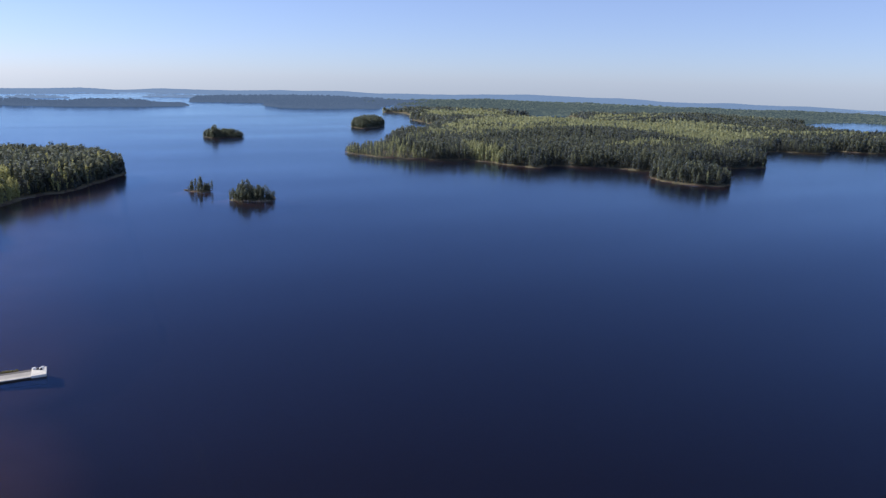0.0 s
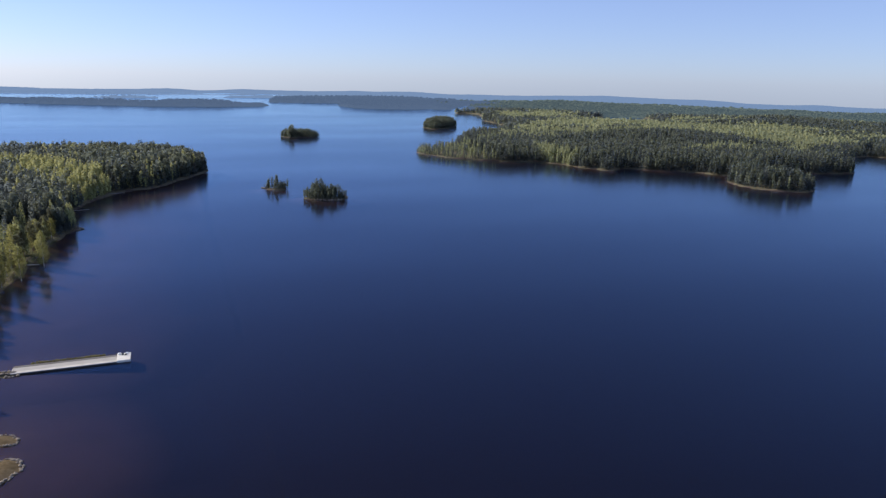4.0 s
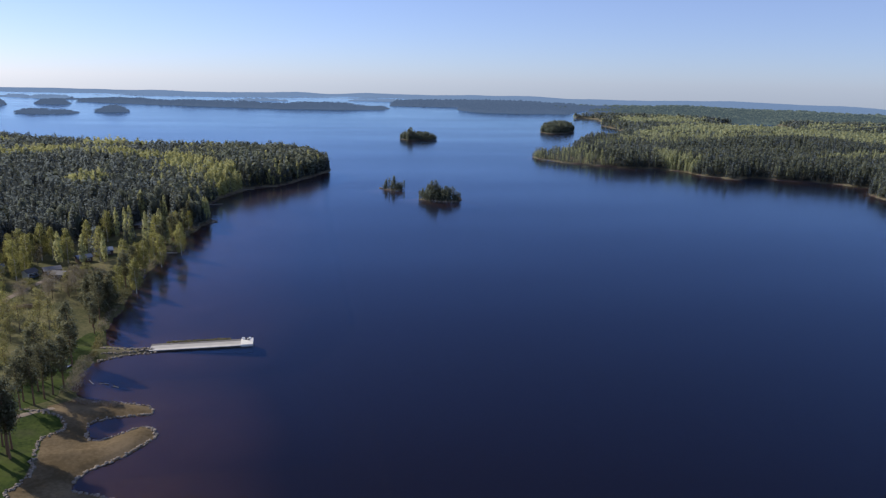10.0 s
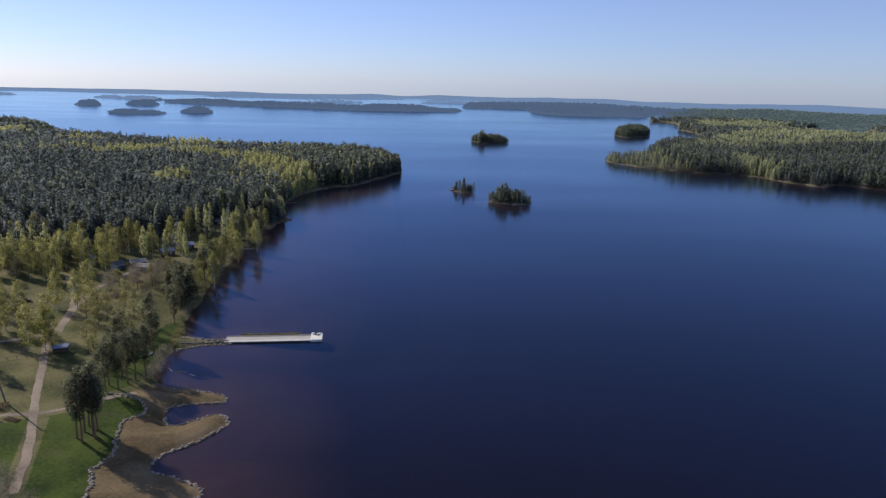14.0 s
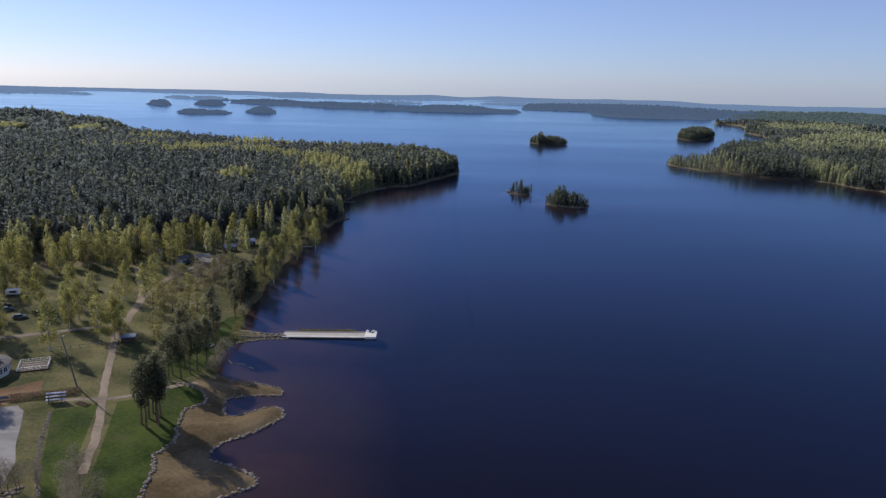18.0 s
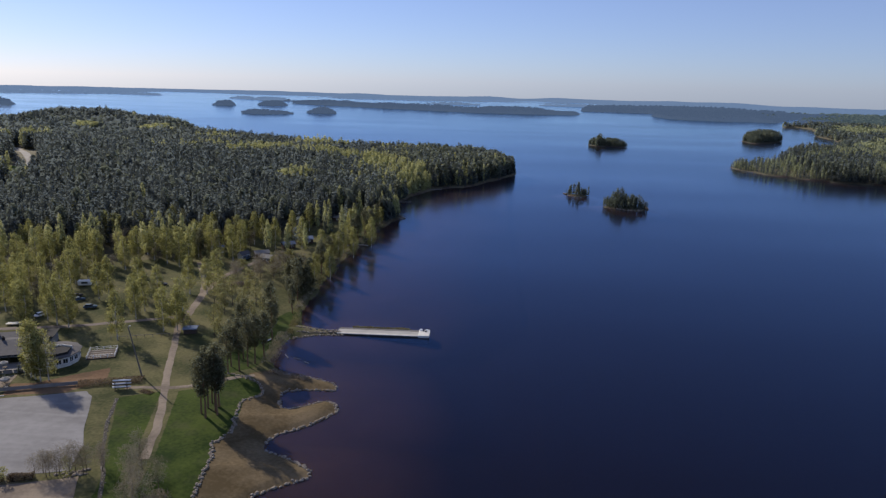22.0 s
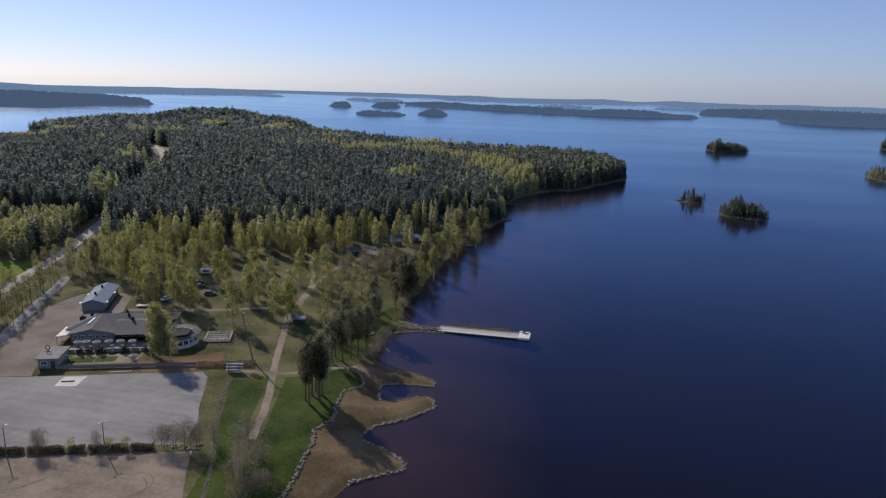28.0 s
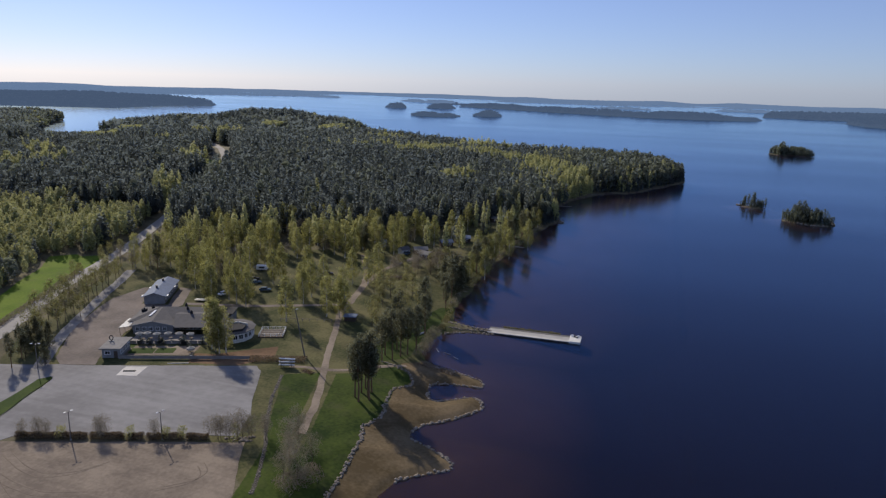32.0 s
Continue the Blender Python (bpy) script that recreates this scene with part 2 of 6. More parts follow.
def water_material():
    m = bpy.data.materials.new("lake_water")
    m.use_nodes = True
    n, k = m.node_tree.nodes, m.node_tree.links
    b = n["Principled BSDF"]
    b.inputs["Base Color"].default_value = (0.004, 0.012, 0.046, 1)
    b.inputs["Roughness"].default_value, b.inputs["IOR"].default_value = 0.09, 1.333
    geo = n.new("ShaderNodeNewGeometry")
    stretch = n.new("ShaderNodeMapping")
    stretch.inputs["Scale"].default_value = (0.8, 1.8, 1.0)
    stretch.inputs["Rotation"].default_value = (0, 0, radians(25))
    k.new(geo.outputs["Position"], stretch.inputs["Vector"])
    w, big = n.new("ShaderNodeTexNoise"), n.new("ShaderNodeTexNoise")
    w.inputs["Scale"].default_value, w.inputs["Detail"].default_value = 0.9, 3
    big.inputs["Scale"].default_value, big.inputs["Detail"].default_value = 0.006, 3
    k.new(stretch.outputs[0], w.inputs["Vector"])
    drift = n.new("ShaderNodeMapping")
    drift.inputs["Scale"].default_value, drift.inputs["Rotation"].default_value = (0.4, 1.5, 1.0), (0, 0, radians(-8))
    k.new(geo.outputs["Position"], drift.inputs["Vector"])
    k.new(drift.outputs[0], big.inputs["Vector"])
    bp = n.new("ShaderNodeBump")
    bp.inputs["Distance"].default_value = 0.05
    s = n.new("ShaderNodeMapRange")
    s.inputs["From Min"].default_value, s.inputs["From Max"].default_value = 0.4, 0.65
    s.inputs["To Min"].default_value, s.inputs["To Max"].default_value = 0.12, 0.6
    k.new(big.outputs["Fac"], s.inputs["Value"])
    k.new(s.outputs[0], bp.inputs["Strength"])
    k.new(w.outputs["Fac"], bp.inputs["Height"])
    k.new(bp.outputs[0], b.inputs["Normal"])
    # shallow water lets the bed show through
    clear = n.new("ShaderNodeBsdfTransparent")
    clear.inputs["Color"].default_value = (0.78, 0.66, 0.57, 1)
    mx = n.new("ShaderNodeMixShader")
    mx.inputs[0].default_value = 0.8
    k.new(b.outputs[0], mx.inputs[1])
    k.new(clear.outputs[0], mx.inputs[2])
    gl = n.new("ShaderNodeBsdfGlossy")
    gl.inputs["Roughness"].default_value = 0.14
    # mirrored sky is tinted by view angle: deep blue face-on, near white grazing
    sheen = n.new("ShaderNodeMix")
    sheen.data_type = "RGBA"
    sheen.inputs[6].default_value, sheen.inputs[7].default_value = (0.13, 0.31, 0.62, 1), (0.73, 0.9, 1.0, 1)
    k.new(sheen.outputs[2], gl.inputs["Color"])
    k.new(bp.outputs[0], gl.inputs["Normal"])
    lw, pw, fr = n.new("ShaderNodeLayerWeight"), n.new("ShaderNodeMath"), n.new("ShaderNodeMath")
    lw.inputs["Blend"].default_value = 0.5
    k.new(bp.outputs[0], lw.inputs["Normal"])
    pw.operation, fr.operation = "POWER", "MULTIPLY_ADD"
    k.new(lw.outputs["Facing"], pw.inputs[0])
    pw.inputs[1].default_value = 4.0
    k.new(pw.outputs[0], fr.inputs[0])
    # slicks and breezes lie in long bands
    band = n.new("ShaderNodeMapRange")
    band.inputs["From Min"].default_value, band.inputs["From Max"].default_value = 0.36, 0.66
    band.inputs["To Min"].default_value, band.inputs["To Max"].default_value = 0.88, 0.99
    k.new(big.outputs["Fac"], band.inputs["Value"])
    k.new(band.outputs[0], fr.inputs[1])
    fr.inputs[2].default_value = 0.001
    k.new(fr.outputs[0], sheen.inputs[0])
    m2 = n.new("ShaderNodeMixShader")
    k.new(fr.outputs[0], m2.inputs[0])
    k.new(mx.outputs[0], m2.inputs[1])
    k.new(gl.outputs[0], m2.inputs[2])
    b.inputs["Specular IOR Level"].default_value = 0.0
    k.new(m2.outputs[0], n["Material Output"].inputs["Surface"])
    return m


M["water"] = water_material()

# ---- mesh helpers ----
def mesh_from(name, verts, tris, mats, index=None, smooth=False):
    """A mesh from arrays of corners and of triangles or quads."""
    verts, tris = np.asarray(verts, np.float32), np.asarray(tris, np.int32)
    me = bpy.data.meshes.new(name)
    n, k = tris.shape
    me.vertices.add(len(verts))
    me.vertices.foreach_set("co", verts.ravel())
    me.loops.add(n * k)
    me.loops.foreach_set("vertex_index", tris.ravel())
    me.polygons.add(n)
    me.polygons.foreach_set("loop_start", np.arange(0, n * k, k, dtype=np.int32))
    for m in mats:
        me.materials.append(m)
    if index is not None:
        me.polygons.foreach_set("material_index", np.asarray(index, np.int32))
    me.polygons.foreach_set("use_smooth", np.full(n, smooth))
    me.update(calc_edges=True)
    return me


def part(name, bm, mat, parent=None, label=""):
    """Links a bmesh as one mesh object under a thing or a part."""
    me = bpy.data.meshes.new(name)
    bm.to_mesh(me)
    bm.free()
    me.materials.append(mat)
    ob = new(name, me)
    ob.parent = parent
    return tagged(ob, label) if label else ob


def waves(x, y, scale, seed=0.0, octaves=4):
    """Smooth pseudo-random field, about -1 to 1."""
    out, amp = 0.0, 1.0
    for i in range(octaves):
        a = seed * 1.7 + i * 2.1
        u, v = x * math.cos(a) + y * math.sin(a), y * math.cos(a) - x * math.sin(a)
        f = 2 ** i / scale
        out = out + amp * np.sin(u * f + 1.3 * np.sin(v * f * 0.7 + seed) + a) * np.cos(v * f * 0.9 + 0.8 * np.sin(u * f * 0.6) + seed * 3 + i)
        amp *= 0.55
    return out / 1.6


def inside(px, py, poly):
    """Signed distance to a polygon, positive inside."""
    p = np.asarray(poly, float)
    q = np.roll(p, -1, 0)
    d = np.full(px.shape, 1e9)
    odd = np.zeros(px.shape, bool)
    for (ax, ay), (bx, by) in zip(p, q):
        ex, ey = bx - ax, by - ay
        t = np.clip(((px - ax) * ex + (py - ay) * ey) / (ex * ex + ey * ey + 1e-9), 0, 1)
        d = np.minimum(d, np.hypot(px - ax - t * ex, py - ay - t * ey))
        if ay != by:
            odd ^= ((ay > py) != (by > py)) & (px < ex * (py - ay) / (by - ay) + ax)
    return np.where(odd, d, -d)


def oval(px, py, cx, cy, rx, ry, turn=0.0):
    c, s = math.cos(radians(turn)), math.sin(radians(turn))
    u, v = (px - cx) * c + (py - cy) * s, (py - cy) * c - (px - cx) * s
    return (1 - np.sqrt((u / rx) ** 2 + (v / ry) ** 2)) * min(rx, ry)


# ---- plan of the land ----
BEACH = [(-45.3, 113), (-44, 118.6), (-40.4, 122.5), (-36.9, 125), (-34.9, 127), (-35, 129.4), (-39.3, 132.6), (-43.5, 134.8), (-47, 136.2), (-47.8, 139.5), (-46.2, 143.7), (-43.2, 146), (-40, 149.2), (-36.9, 153.3), (-35.4, 156.2),
         (-36.1, 160), (-38.7, 162), (-41.4, 160.3), (-44.2, 158.1), (-46.8, 156.4), (-49.4, 157), (-50.8, 160.5), (-51.9, 164), (-50.7, 166.8), (-47, 167.8), (-41.6, 168), (-38.8, 167.8), (-38.2, 170.4), (-40.1, 173), (-44, 174.6), (-49.5, 176.4),
         (-53.5, 177), (-57.8, 180.6), (-61.5, 186.5), (-62.5, 195.6), (-61, 204), (-52, 208.5), (-45, 209), (-45, 212.5), (-53, 213)]
SHORE = [(-61, 217), (-64, 231), (-65, 245), (-64, 256), (-66, 290), (-63, 318), (-62, 345), (-60, 368), (-56, 394), (-51, 406), (-58, 427), (-62, 460),
         (-53, 500), (-38, 533), (-16, 545), (11, 600), (25, 632), (24, 645)]
BACK = [(0, 700), (-60, 735), (-110, 725), (-160, 735), (-225, 780), (-300, 815), (-370, 885), (-440, 960), (-520, 1050), (-600, 1065), (-665, 1000), (-715, 915),
        (-740, 840), (-735, 780), (-705, 742), (-735, 720), (-805, 745), (-885, 850), (-960, 955), (-1060, 1005), (-1200, 1010), (-1600, 1050), (-2600, 1200), (-4800, 1500)]
HOME = BEACH + SHORE + BACK + [(-4800, -4800), (-60, -4800), (-50, -200), (-40, 0), (-44, 70)]
EAST = [(252, 752), (251, 734), (259, 714), (266, 690), (276, 680), (294, 662), (318, 645), (344, 634), (356, 616), (357, 606), (364, 582), (372, 564), (379, 559), (402, 568), (411, 562),
        (428, 543), (448, 531), (456, 517), (464, 508), (466, 496), (452, 486), (437, 472), (427, 450), (431, 430), (440, 418), (452, 408), (460, 405), (476, 417), (480, 432), (473, 450), (470, 468),
        (480, 486), (512, 498), (562, 494), (600, 486), (614, 492), (630, 508), (646, 540), (700, 572), (740, 596), (776, 610), (790, 590), (800, 567), (810, 560), (832, 584), (858, 590), (882, 552), (1010, 470),
        (1500, 200), (4800, -400), (4800, 4800), (1700, 4800), (1300, 3000), (900, 2150), (760, 1790), (680, 1690), (640, 1610), (676, 1600), (680, 1545), (640, 1450), (622, 1380), (582, 1320),
        (574, 1240), (558, 1143), (530, 1080), (495, 1030), (440, 950), (405, 890), (380, 878), (345, 838), (322, 800), (303, 772), (285, 758), (265, 762)]
STRIP = [(-680, 2360), (-450, 2190), (-270, 2080), (-60, 1960), (100, 1950), (240, 1990), (255, 2060), (100, 2090), (-100, 2120), (-330, 2260), (-640, 2460)]
MID = [(455, 2070), (462, 1920), (490, 1868), (574, 1828), (666, 1848), (712, 1815), (800, 1990), (1000, 2300), (1400, 3100), (1200, 3300), (700, 3000), (420, 2800), (330, 2600), (285, 2330), (390, 2296), (496, 2280), (500, 2170)]
WEST = [(-1290, 1330), (-1215, 1350), (-1230, 1550), (-1180, 1700), (-1300, 1830), (-1500, 2000), (-2000, 2500), (-3000, 3000), (-4000, 2200), (-3600, 1500), (-2400, 1250), (-1600, 1200)]
# centre, radii and turn of each island
ISLANDS = [(67, 521, 10, 6.5, -35), (92, 472, 16, 9, -30), (161, 980, 25, 20, 0), (436, 1168, 80, 26, 62), (-775, 2025, 34, 26, 0), (-512, 1600, 58, 34, 10),
           (-408, 1690, 36, 26, 0), (-660, 2115, 50, 30, 0), (-900, 2720, 230, 50, -40), (-1700, 3100, 380, 60, -30), (-150, 2750, 110, 40, -8), (330, 2950, 150, 50, 10)]
INNER = [(946, 1351, 120, 72, 55), (1370, 870, 310, 130, 33)]

KNOLLS = [(850, 1230, 150, 150, -9), (365, 845, 40, 32, 6), (-590, 600, 75, 75, -8), (-604, 955, 36, 75, 13), (-548, 980, 36, 75, 13), (-690, 900, 70, 60, 5), (-450, 905, 65, 70, 10), (640, 2750, 270, 230, 14)]      # wooded knolls: centre, spread across and along, rise
RIDGES = [(-46, 5, 9), (-16, 8, 4), (-0.5, 1.8, 7), (5.6, 2.0, 9), (13, 2.5, 4), (18.4, 2.4, 10), (34, 4, 7), (41, 2, 4), (48.6, 1.5, 8)]      # hills on the horizon: bearing, spread, rise


def level(r, x):
    """Height of the lake's surface: it falls away with distance as the earth curves."""
    s = x / np.maximum(r, 1)
    side = 20.0 * np.clip((s + 0.5) / 0.3, 0, 1) + 18.0 * np.clip((s - 0.35) / 0.5, 0, 1)
    return -(11.0 + side) * np.clip((r - 1500) / 3400, 0, 2) ** 2


def shrink(r):
    """How much lower the woods and hills stand far off."""
    return 1 - 0.62 * np.clip((r - 1700) / 2600, 0, 1)


def land(x, y):
    """Metres inland of the nearest shore (negative on the lake), and the height of the ground."""
    r = np.hypot(x, y)
    wob = np.clip(r / 160 - 0.7, 0, 6)
    wx, wy = x + wob * waves(x, y, 7, 1.0), y + wob * waves(x, y, 7, 2.0)
    home = inside(wx, wy, HOME)
    d = np.maximum(home, inside(wx, wy, EAST))
    for poly in (STRIP, MID, WEST):
        d = np.maximum(d, inside(wx, wy, poly))
    for o in ISLANDS:
        d = np.maximum(d, oval(wx, wy, *o))
    for o in INNER:
        d = np.minimum(d, -oval(wx, wy, *o))
    far = np.clip((r - 3300) / 900, 0, 1)
    d = np.where(r > 3300, np.maximum(d, 60 * (waves(x, y, 300, 4.0, 3) - 0.25 + 1.6 * np.clip((r - 3900) / 500, 0, 1) - 2.5 * np.exp(-((x / r + 0.40) / 0.035) ** 2) * (r < 4450))), d)
    site = np.clip((r - 330) / 150, 0, 1) + (home < 0)
    site = np.clip(site, 0, 1)
    shelf = np.where(x > 15, 0.075 + 0.25 * np.clip((r - 320) / 80, 0, 1), 0.095 - 0.05 * np.clip((r - 190) / 60, 0, 1) + 0.25 * np.clip((r - 680) / 160, 0, 1))
    near = np.where(d < 0, np.maximum(d * shelf, -4.0), np.minimum(0.35 * np.minimum(d, 2) + 0.13 * np.clip(d - 2, 0, 14), 2.5))
    hills = np.clip(d / 260, 0, 1) ** 1.2 * (8 + 7 * waves(x, y, 190, 3.0))
    for kx, ky, across, along, rise in KNOLLS:
        hills = hills + rise * np.exp(-((x - kx) / across) ** 2 - ((y - ky) / along) ** 2) * (d > 0)
    hills = hills + np.clip((r - 2600) / 1800, 0, 1) * 20 * np.clip(d / 120, 0, 1) * (0.9 + 1.0 * waves(x, y, 420, 6.0) + 0.7 * waves(x, y, 900, 2.0))
    hills = hills + np.clip((r - 3900) / 400, 0, 1) * 17 * np.clip(waves(x, y, 330, 9.0) + 0.05, 0, 2)
    bearing = np.degrees(np.arctan2(x, y))
    for mid, width, rise in RIDGES:
        hills = hills + np.clip((r - 3700) / 600, 0, 1) * rise * 3.2 * np.exp(-((bearing - mid) / width) ** 2)
    east = np.clip((x / np.maximum(r, 1) - 0.5) / 0.35, 0, 1)
    hills = hills - east * np.clip(r - 1400, 0, 3000) * 0.012
    canopy = np.where(r > 1750, 5.5 * np.clip((r - 1750) / 200, 0.6, 1) * np.clip((d - 3) / 8, 0, 1) * shrink(r) * (1 + 0.5 * waves(x, y, 70, 2.0)), 0)
    return d, canopy + level(r, x) + near * shrink(r) + np.where(d > 0, hills * site * shrink(r), 0)


def ring_grid(angles, radii):
    a, r = np.meshgrid(angles, radii, indexing="ij")
    return -np.sin(a) * r, np.cos(a) * r


def ring_quads(na, nr):
    i = np.arange(na * nr).reshape(na, nr)
    return np.stack([i[:-1, :-1], i[1:, :-1], i[1:, 1:], i[:-1, 1:]], -1).reshape(-1, 4)[:, ::-1]


ANGLES = np.radians(np.concatenate([np.arange(-180, -64, 4.0), np.arange(-64, 19, 0.3), np.arange(19, 56, 0.2), np.arange(56, 180.1, 4.0)]))
RADII = np.concatenate([[0.02, 30, 55], np.linspace(86, 250, 230), np.geomspace(252, 4900, 200)])

LAWNS = [[(-75, 178), (-70, 168), (-63, 178), (-62.5, 200), (-63, 232), (-68, 226), (-72, 200)], [(-89, 153), (-80, 157.5), (-71, 125), (-60, 100), (-69, 98), (-73, 116)], [(-76, 158.5), (-70, 161), (-62, 164), (-57.5, 157), (-56.6, 134), (-53.4, 110), (-52.5, 98), (-61, 96), (-67, 126)]]
SANDS = [[(-53.5, 98), (-53.5, 107), (-54, 115), (-56, 129), (-58, 136), (-55.5, 143), (-59, 157), (-55.5, 162), (-59, 168), (-63, 173), (-58, 178), (-30, 178), (-30, 98)]]
FIELDS = [[(-187, 148), (-192, 162), (-199.5, 181), (-212, 213), (-223, 236), (-237.5, 231.5), (-243, 226), (-231, 210.5), (-225, 196), (-214, 177), (-208, 162), (-204, 146)]]
CLEARINGS = [(-338, 470, 26, 9, 118), (320, 745, 9, 26, -10)]      # open meadows inside the wood
BARE = [(-458, 802, 9, 38, 25)]      # stony cuttings inside the wood
EARTH = [[(-119.4, 157.4), (-113.9, 158.5), (-106.3, 165.3), (-100.1, 170.1), (-97.2, 162.6), (-103.5, 153.7), (-117.4, 150.8)]]
CURL = [[(-67, 170.5), (-63, 169), (-58.5, 167.2), (-56.5, 163.5), (-57, 160.5), (-60, 157.5), (-66, 162)]]
CAMP = [(-64, 250), (-63, 318), (-60, 368), (-57, 385), (-62, 396), (-80, 384), (-98, 350), (-122, 318), (-146, 297), (-125, 285), (-95, 262)]      # campsite under birches along the shore
PARK = [(-96, 120), (-60, 98), (-58, 215), (-62, 250), (-68, 262), (-95, 268), (-125, 290), (-175, 270), (-215, 245), (-175, 150), (-150, 110)]


def build_ground():
    x, y = ring_grid(ANGLES, RADII)
    d, z = land(x, y)
    verts = np.stack([x, y, z], -1).reshape(-1, 3)
    quads = ring_quads(len(ANGLES), len(RADII))
    c = verts[quads].mean(1)
    cx, cy = c[:, 0], c[:, 1]
    dc = d.reshape(-1)[quads].mean(1)
    idx = np.zeros(len(quads), int)
    near = np.hypot(cx, cy) < 420
    idx[near] = 1
    vx, vy = verts[:, 0], verts[:, 1]
    v = np.where(np.hypot(vx, vy) < 440)[0]
    jx, jy = vx[v], vy[v]
    share = {"wood": np.clip(0.5 - np.maximum(inside(jx, jy, PARK), inside(jx, jy, CAMP)) / 4, 0, 1)}
    for kind, polys in (("field", FIELDS), ("earth", EARTH), ("lawn", LAWNS), ("sand", SANDS)):
        share[kind] = np.max([np.clip(0.5 + inside(jx, jy, p) / 1.6, 0, 1) for p in polys], 0)
    curl = np.clip(0.5 + inside(jx, jy, CURL[0]) / 1.2, 0, 1)
    share["lawn"], share["sand"] = np.maximum(share["lawn"], curl), np.minimum(share["sand"], 1 - curl)
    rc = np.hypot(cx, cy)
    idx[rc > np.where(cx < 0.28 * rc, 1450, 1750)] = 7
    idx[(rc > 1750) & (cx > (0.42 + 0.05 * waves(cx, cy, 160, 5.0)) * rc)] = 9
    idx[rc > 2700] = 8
    for o in CLEARINGS:
        idx[oval(cx, cy, *o) > 0] = 3
    for o in BARE:
        idx[oval(cx, cy, *o) > 0] = 5
    top = d.reshape(-1)[quads].max(1)
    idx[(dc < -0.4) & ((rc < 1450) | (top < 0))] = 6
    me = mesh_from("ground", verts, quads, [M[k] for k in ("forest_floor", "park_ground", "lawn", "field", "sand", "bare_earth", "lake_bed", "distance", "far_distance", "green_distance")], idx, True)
    for kind, values in share.items():
        whole = np.zeros(len(verts), np.float32)
        whole[v] = values
        me.attributes.new(kind, "FLOAT", "POINT").data.foreach_set("value", whole)
    tagged(new("ground", me), "low wooded land with grass, sand beach and lake bed", "ground", kind="structure")


build_ground()


def build_water():
    ang = np.radians(np.arange(-180, 180.1, 1.0))
    rad = np.concatenate([[0.02], np.geomspace(60, 1990, 12), np.linspace(2000, 4900, 60)])
    x, y = ring_grid(ang, rad)
    z = level(np.hypot(x, y), x)
    me = mesh_from("lake_water", np.stack([x, y, z], -1).reshape(-1, 3), ring_quads(len(ang), len(rad)), [M["water"]], smooth=True)
    tagged(new("lake_water", me), "calm dark blue lake water reflecting sky and trees", "water", kind="structure")


build_water()
# ---- woods ----
def clumps(rng, count, size, shape, low, girth):
    """Unit-high crown of many small leaf sprays: shape(h) gives the crown's relative radius at height h."""
    v, f = [], []
    while len(f) < count:
        h = rng.random()
        rr = shape(h)
        if rng.random() > rr + 0.15:
            continue
        a, q = rng.random() * 2 * math.pi, rng.random() ** 0.45
        c = np.array([math.cos(a) * rr * q * girth, math.sin(a) * rr * q * girth, low + (1 - low) * h])
        out = np.array([math.cos(a), math.sin(a), rng.normal(0.2, 0.5)])
        u = np.cross(out, rng.normal(0, 1, 3))
        u /= np.linalg.norm(u) + 1e-9
        w = np.cross(out / np.linalg.norm(out), u)
        s = size * rng.uniform(0.6, 1.3)
        b = len(v)
        three = [c + u * s, c - u * s * 0.5 + w * s * 0.8, c - u * s * 0.5 - w * s * 0.8 - np.array([0, 0, s * 0.3])]
        if np.dot(np.cross(three[1] - three[0], three[2] - three[0]), (math.cos(a), math.sin(a), 0.5)) < 0:
            three.reverse()      # sprays face outwards
        v += three
        f.append((b, b + 1, b + 2))
    return np.array(v), np.array(f)


def dome(rng, sides=6):
    """Unit-high rounded crown for woods far off."""
    v = [(0, 0, 1.0)]
    for z, rr in ((0.72, 0.15), (0.1, 0.22)):
        turn = rng.random() * 6
        for s in range(sides):
            a, q = turn + 2 * math.pi * s / sides, rr * rng.uniform(0.8, 1.2)
            v.append((q * math.cos(a), q * math.sin(a), z * rng.uniform(0.9, 1.1)))
    f = [(0, 1 + s, 1 + (s + 1) % sides) for s in range(sides)]
    for s in range(sides):
        a, b = 1 + s, 1 + (s + 1) % sides
        f += [(a, a + sides, b + sides), (a, b + sides, b)]
    return np.array(v), np.array(f)


def birch_shape(h):
    return max(0.0, math.sin(math.pi * min(1, h * 0.93 + 0.07) ** 0.75)) ** 0.7


def pine_shape(h):
    return max(0.0, 1 - (2 * h - 0.95) ** 2) ** 0.5


def islet_shape(h):
    return 0.45 + 0.55 * h / 0.55 if h < 0.55 else max(0.05, 1 - ((h - 0.55) / 0.5) ** 1.7)


def spruce_shape(h):
    return max(0.0, 1.02 - h) ** 0.75 * min(1.0, 0.45 + h * 4)


rng = np.random.default_rng(7)
SPRUCES = [clumps(rng, 62, 0.062, spruce_shape, 0.12, 0.15) for i in range(9)]
DOMES = [dome(rng) for i in range(6)]
SPRUCES_FAR = [clumps(rng, 13, 0.17, spruce_shape, 0.1, 0.18) for i in range(8)]
PINES_NEAR = [clumps(rng, 120, 0.065, pine_shape, 0.42, 0.17) for i in range(7)]
BIRCHES_NEAR = [clumps(rng, 210, 0.045, birch_shape, 0.16, 0.15) for i in range(7)]
ISLET_PINES = [clumps(rng, 230, 0.045, islet_shape, 0.14, 0.155) for i in range(6)]
ISLAND_PINES = [clumps(rng, 60, 0.09, islet_shape, 0.05, 0.19) for i in range(6)]
SPRUCES_NEAR = [clumps(rng, 190, 0.042, spruce_shape, 0.1, 0.15) for i in range(7)]
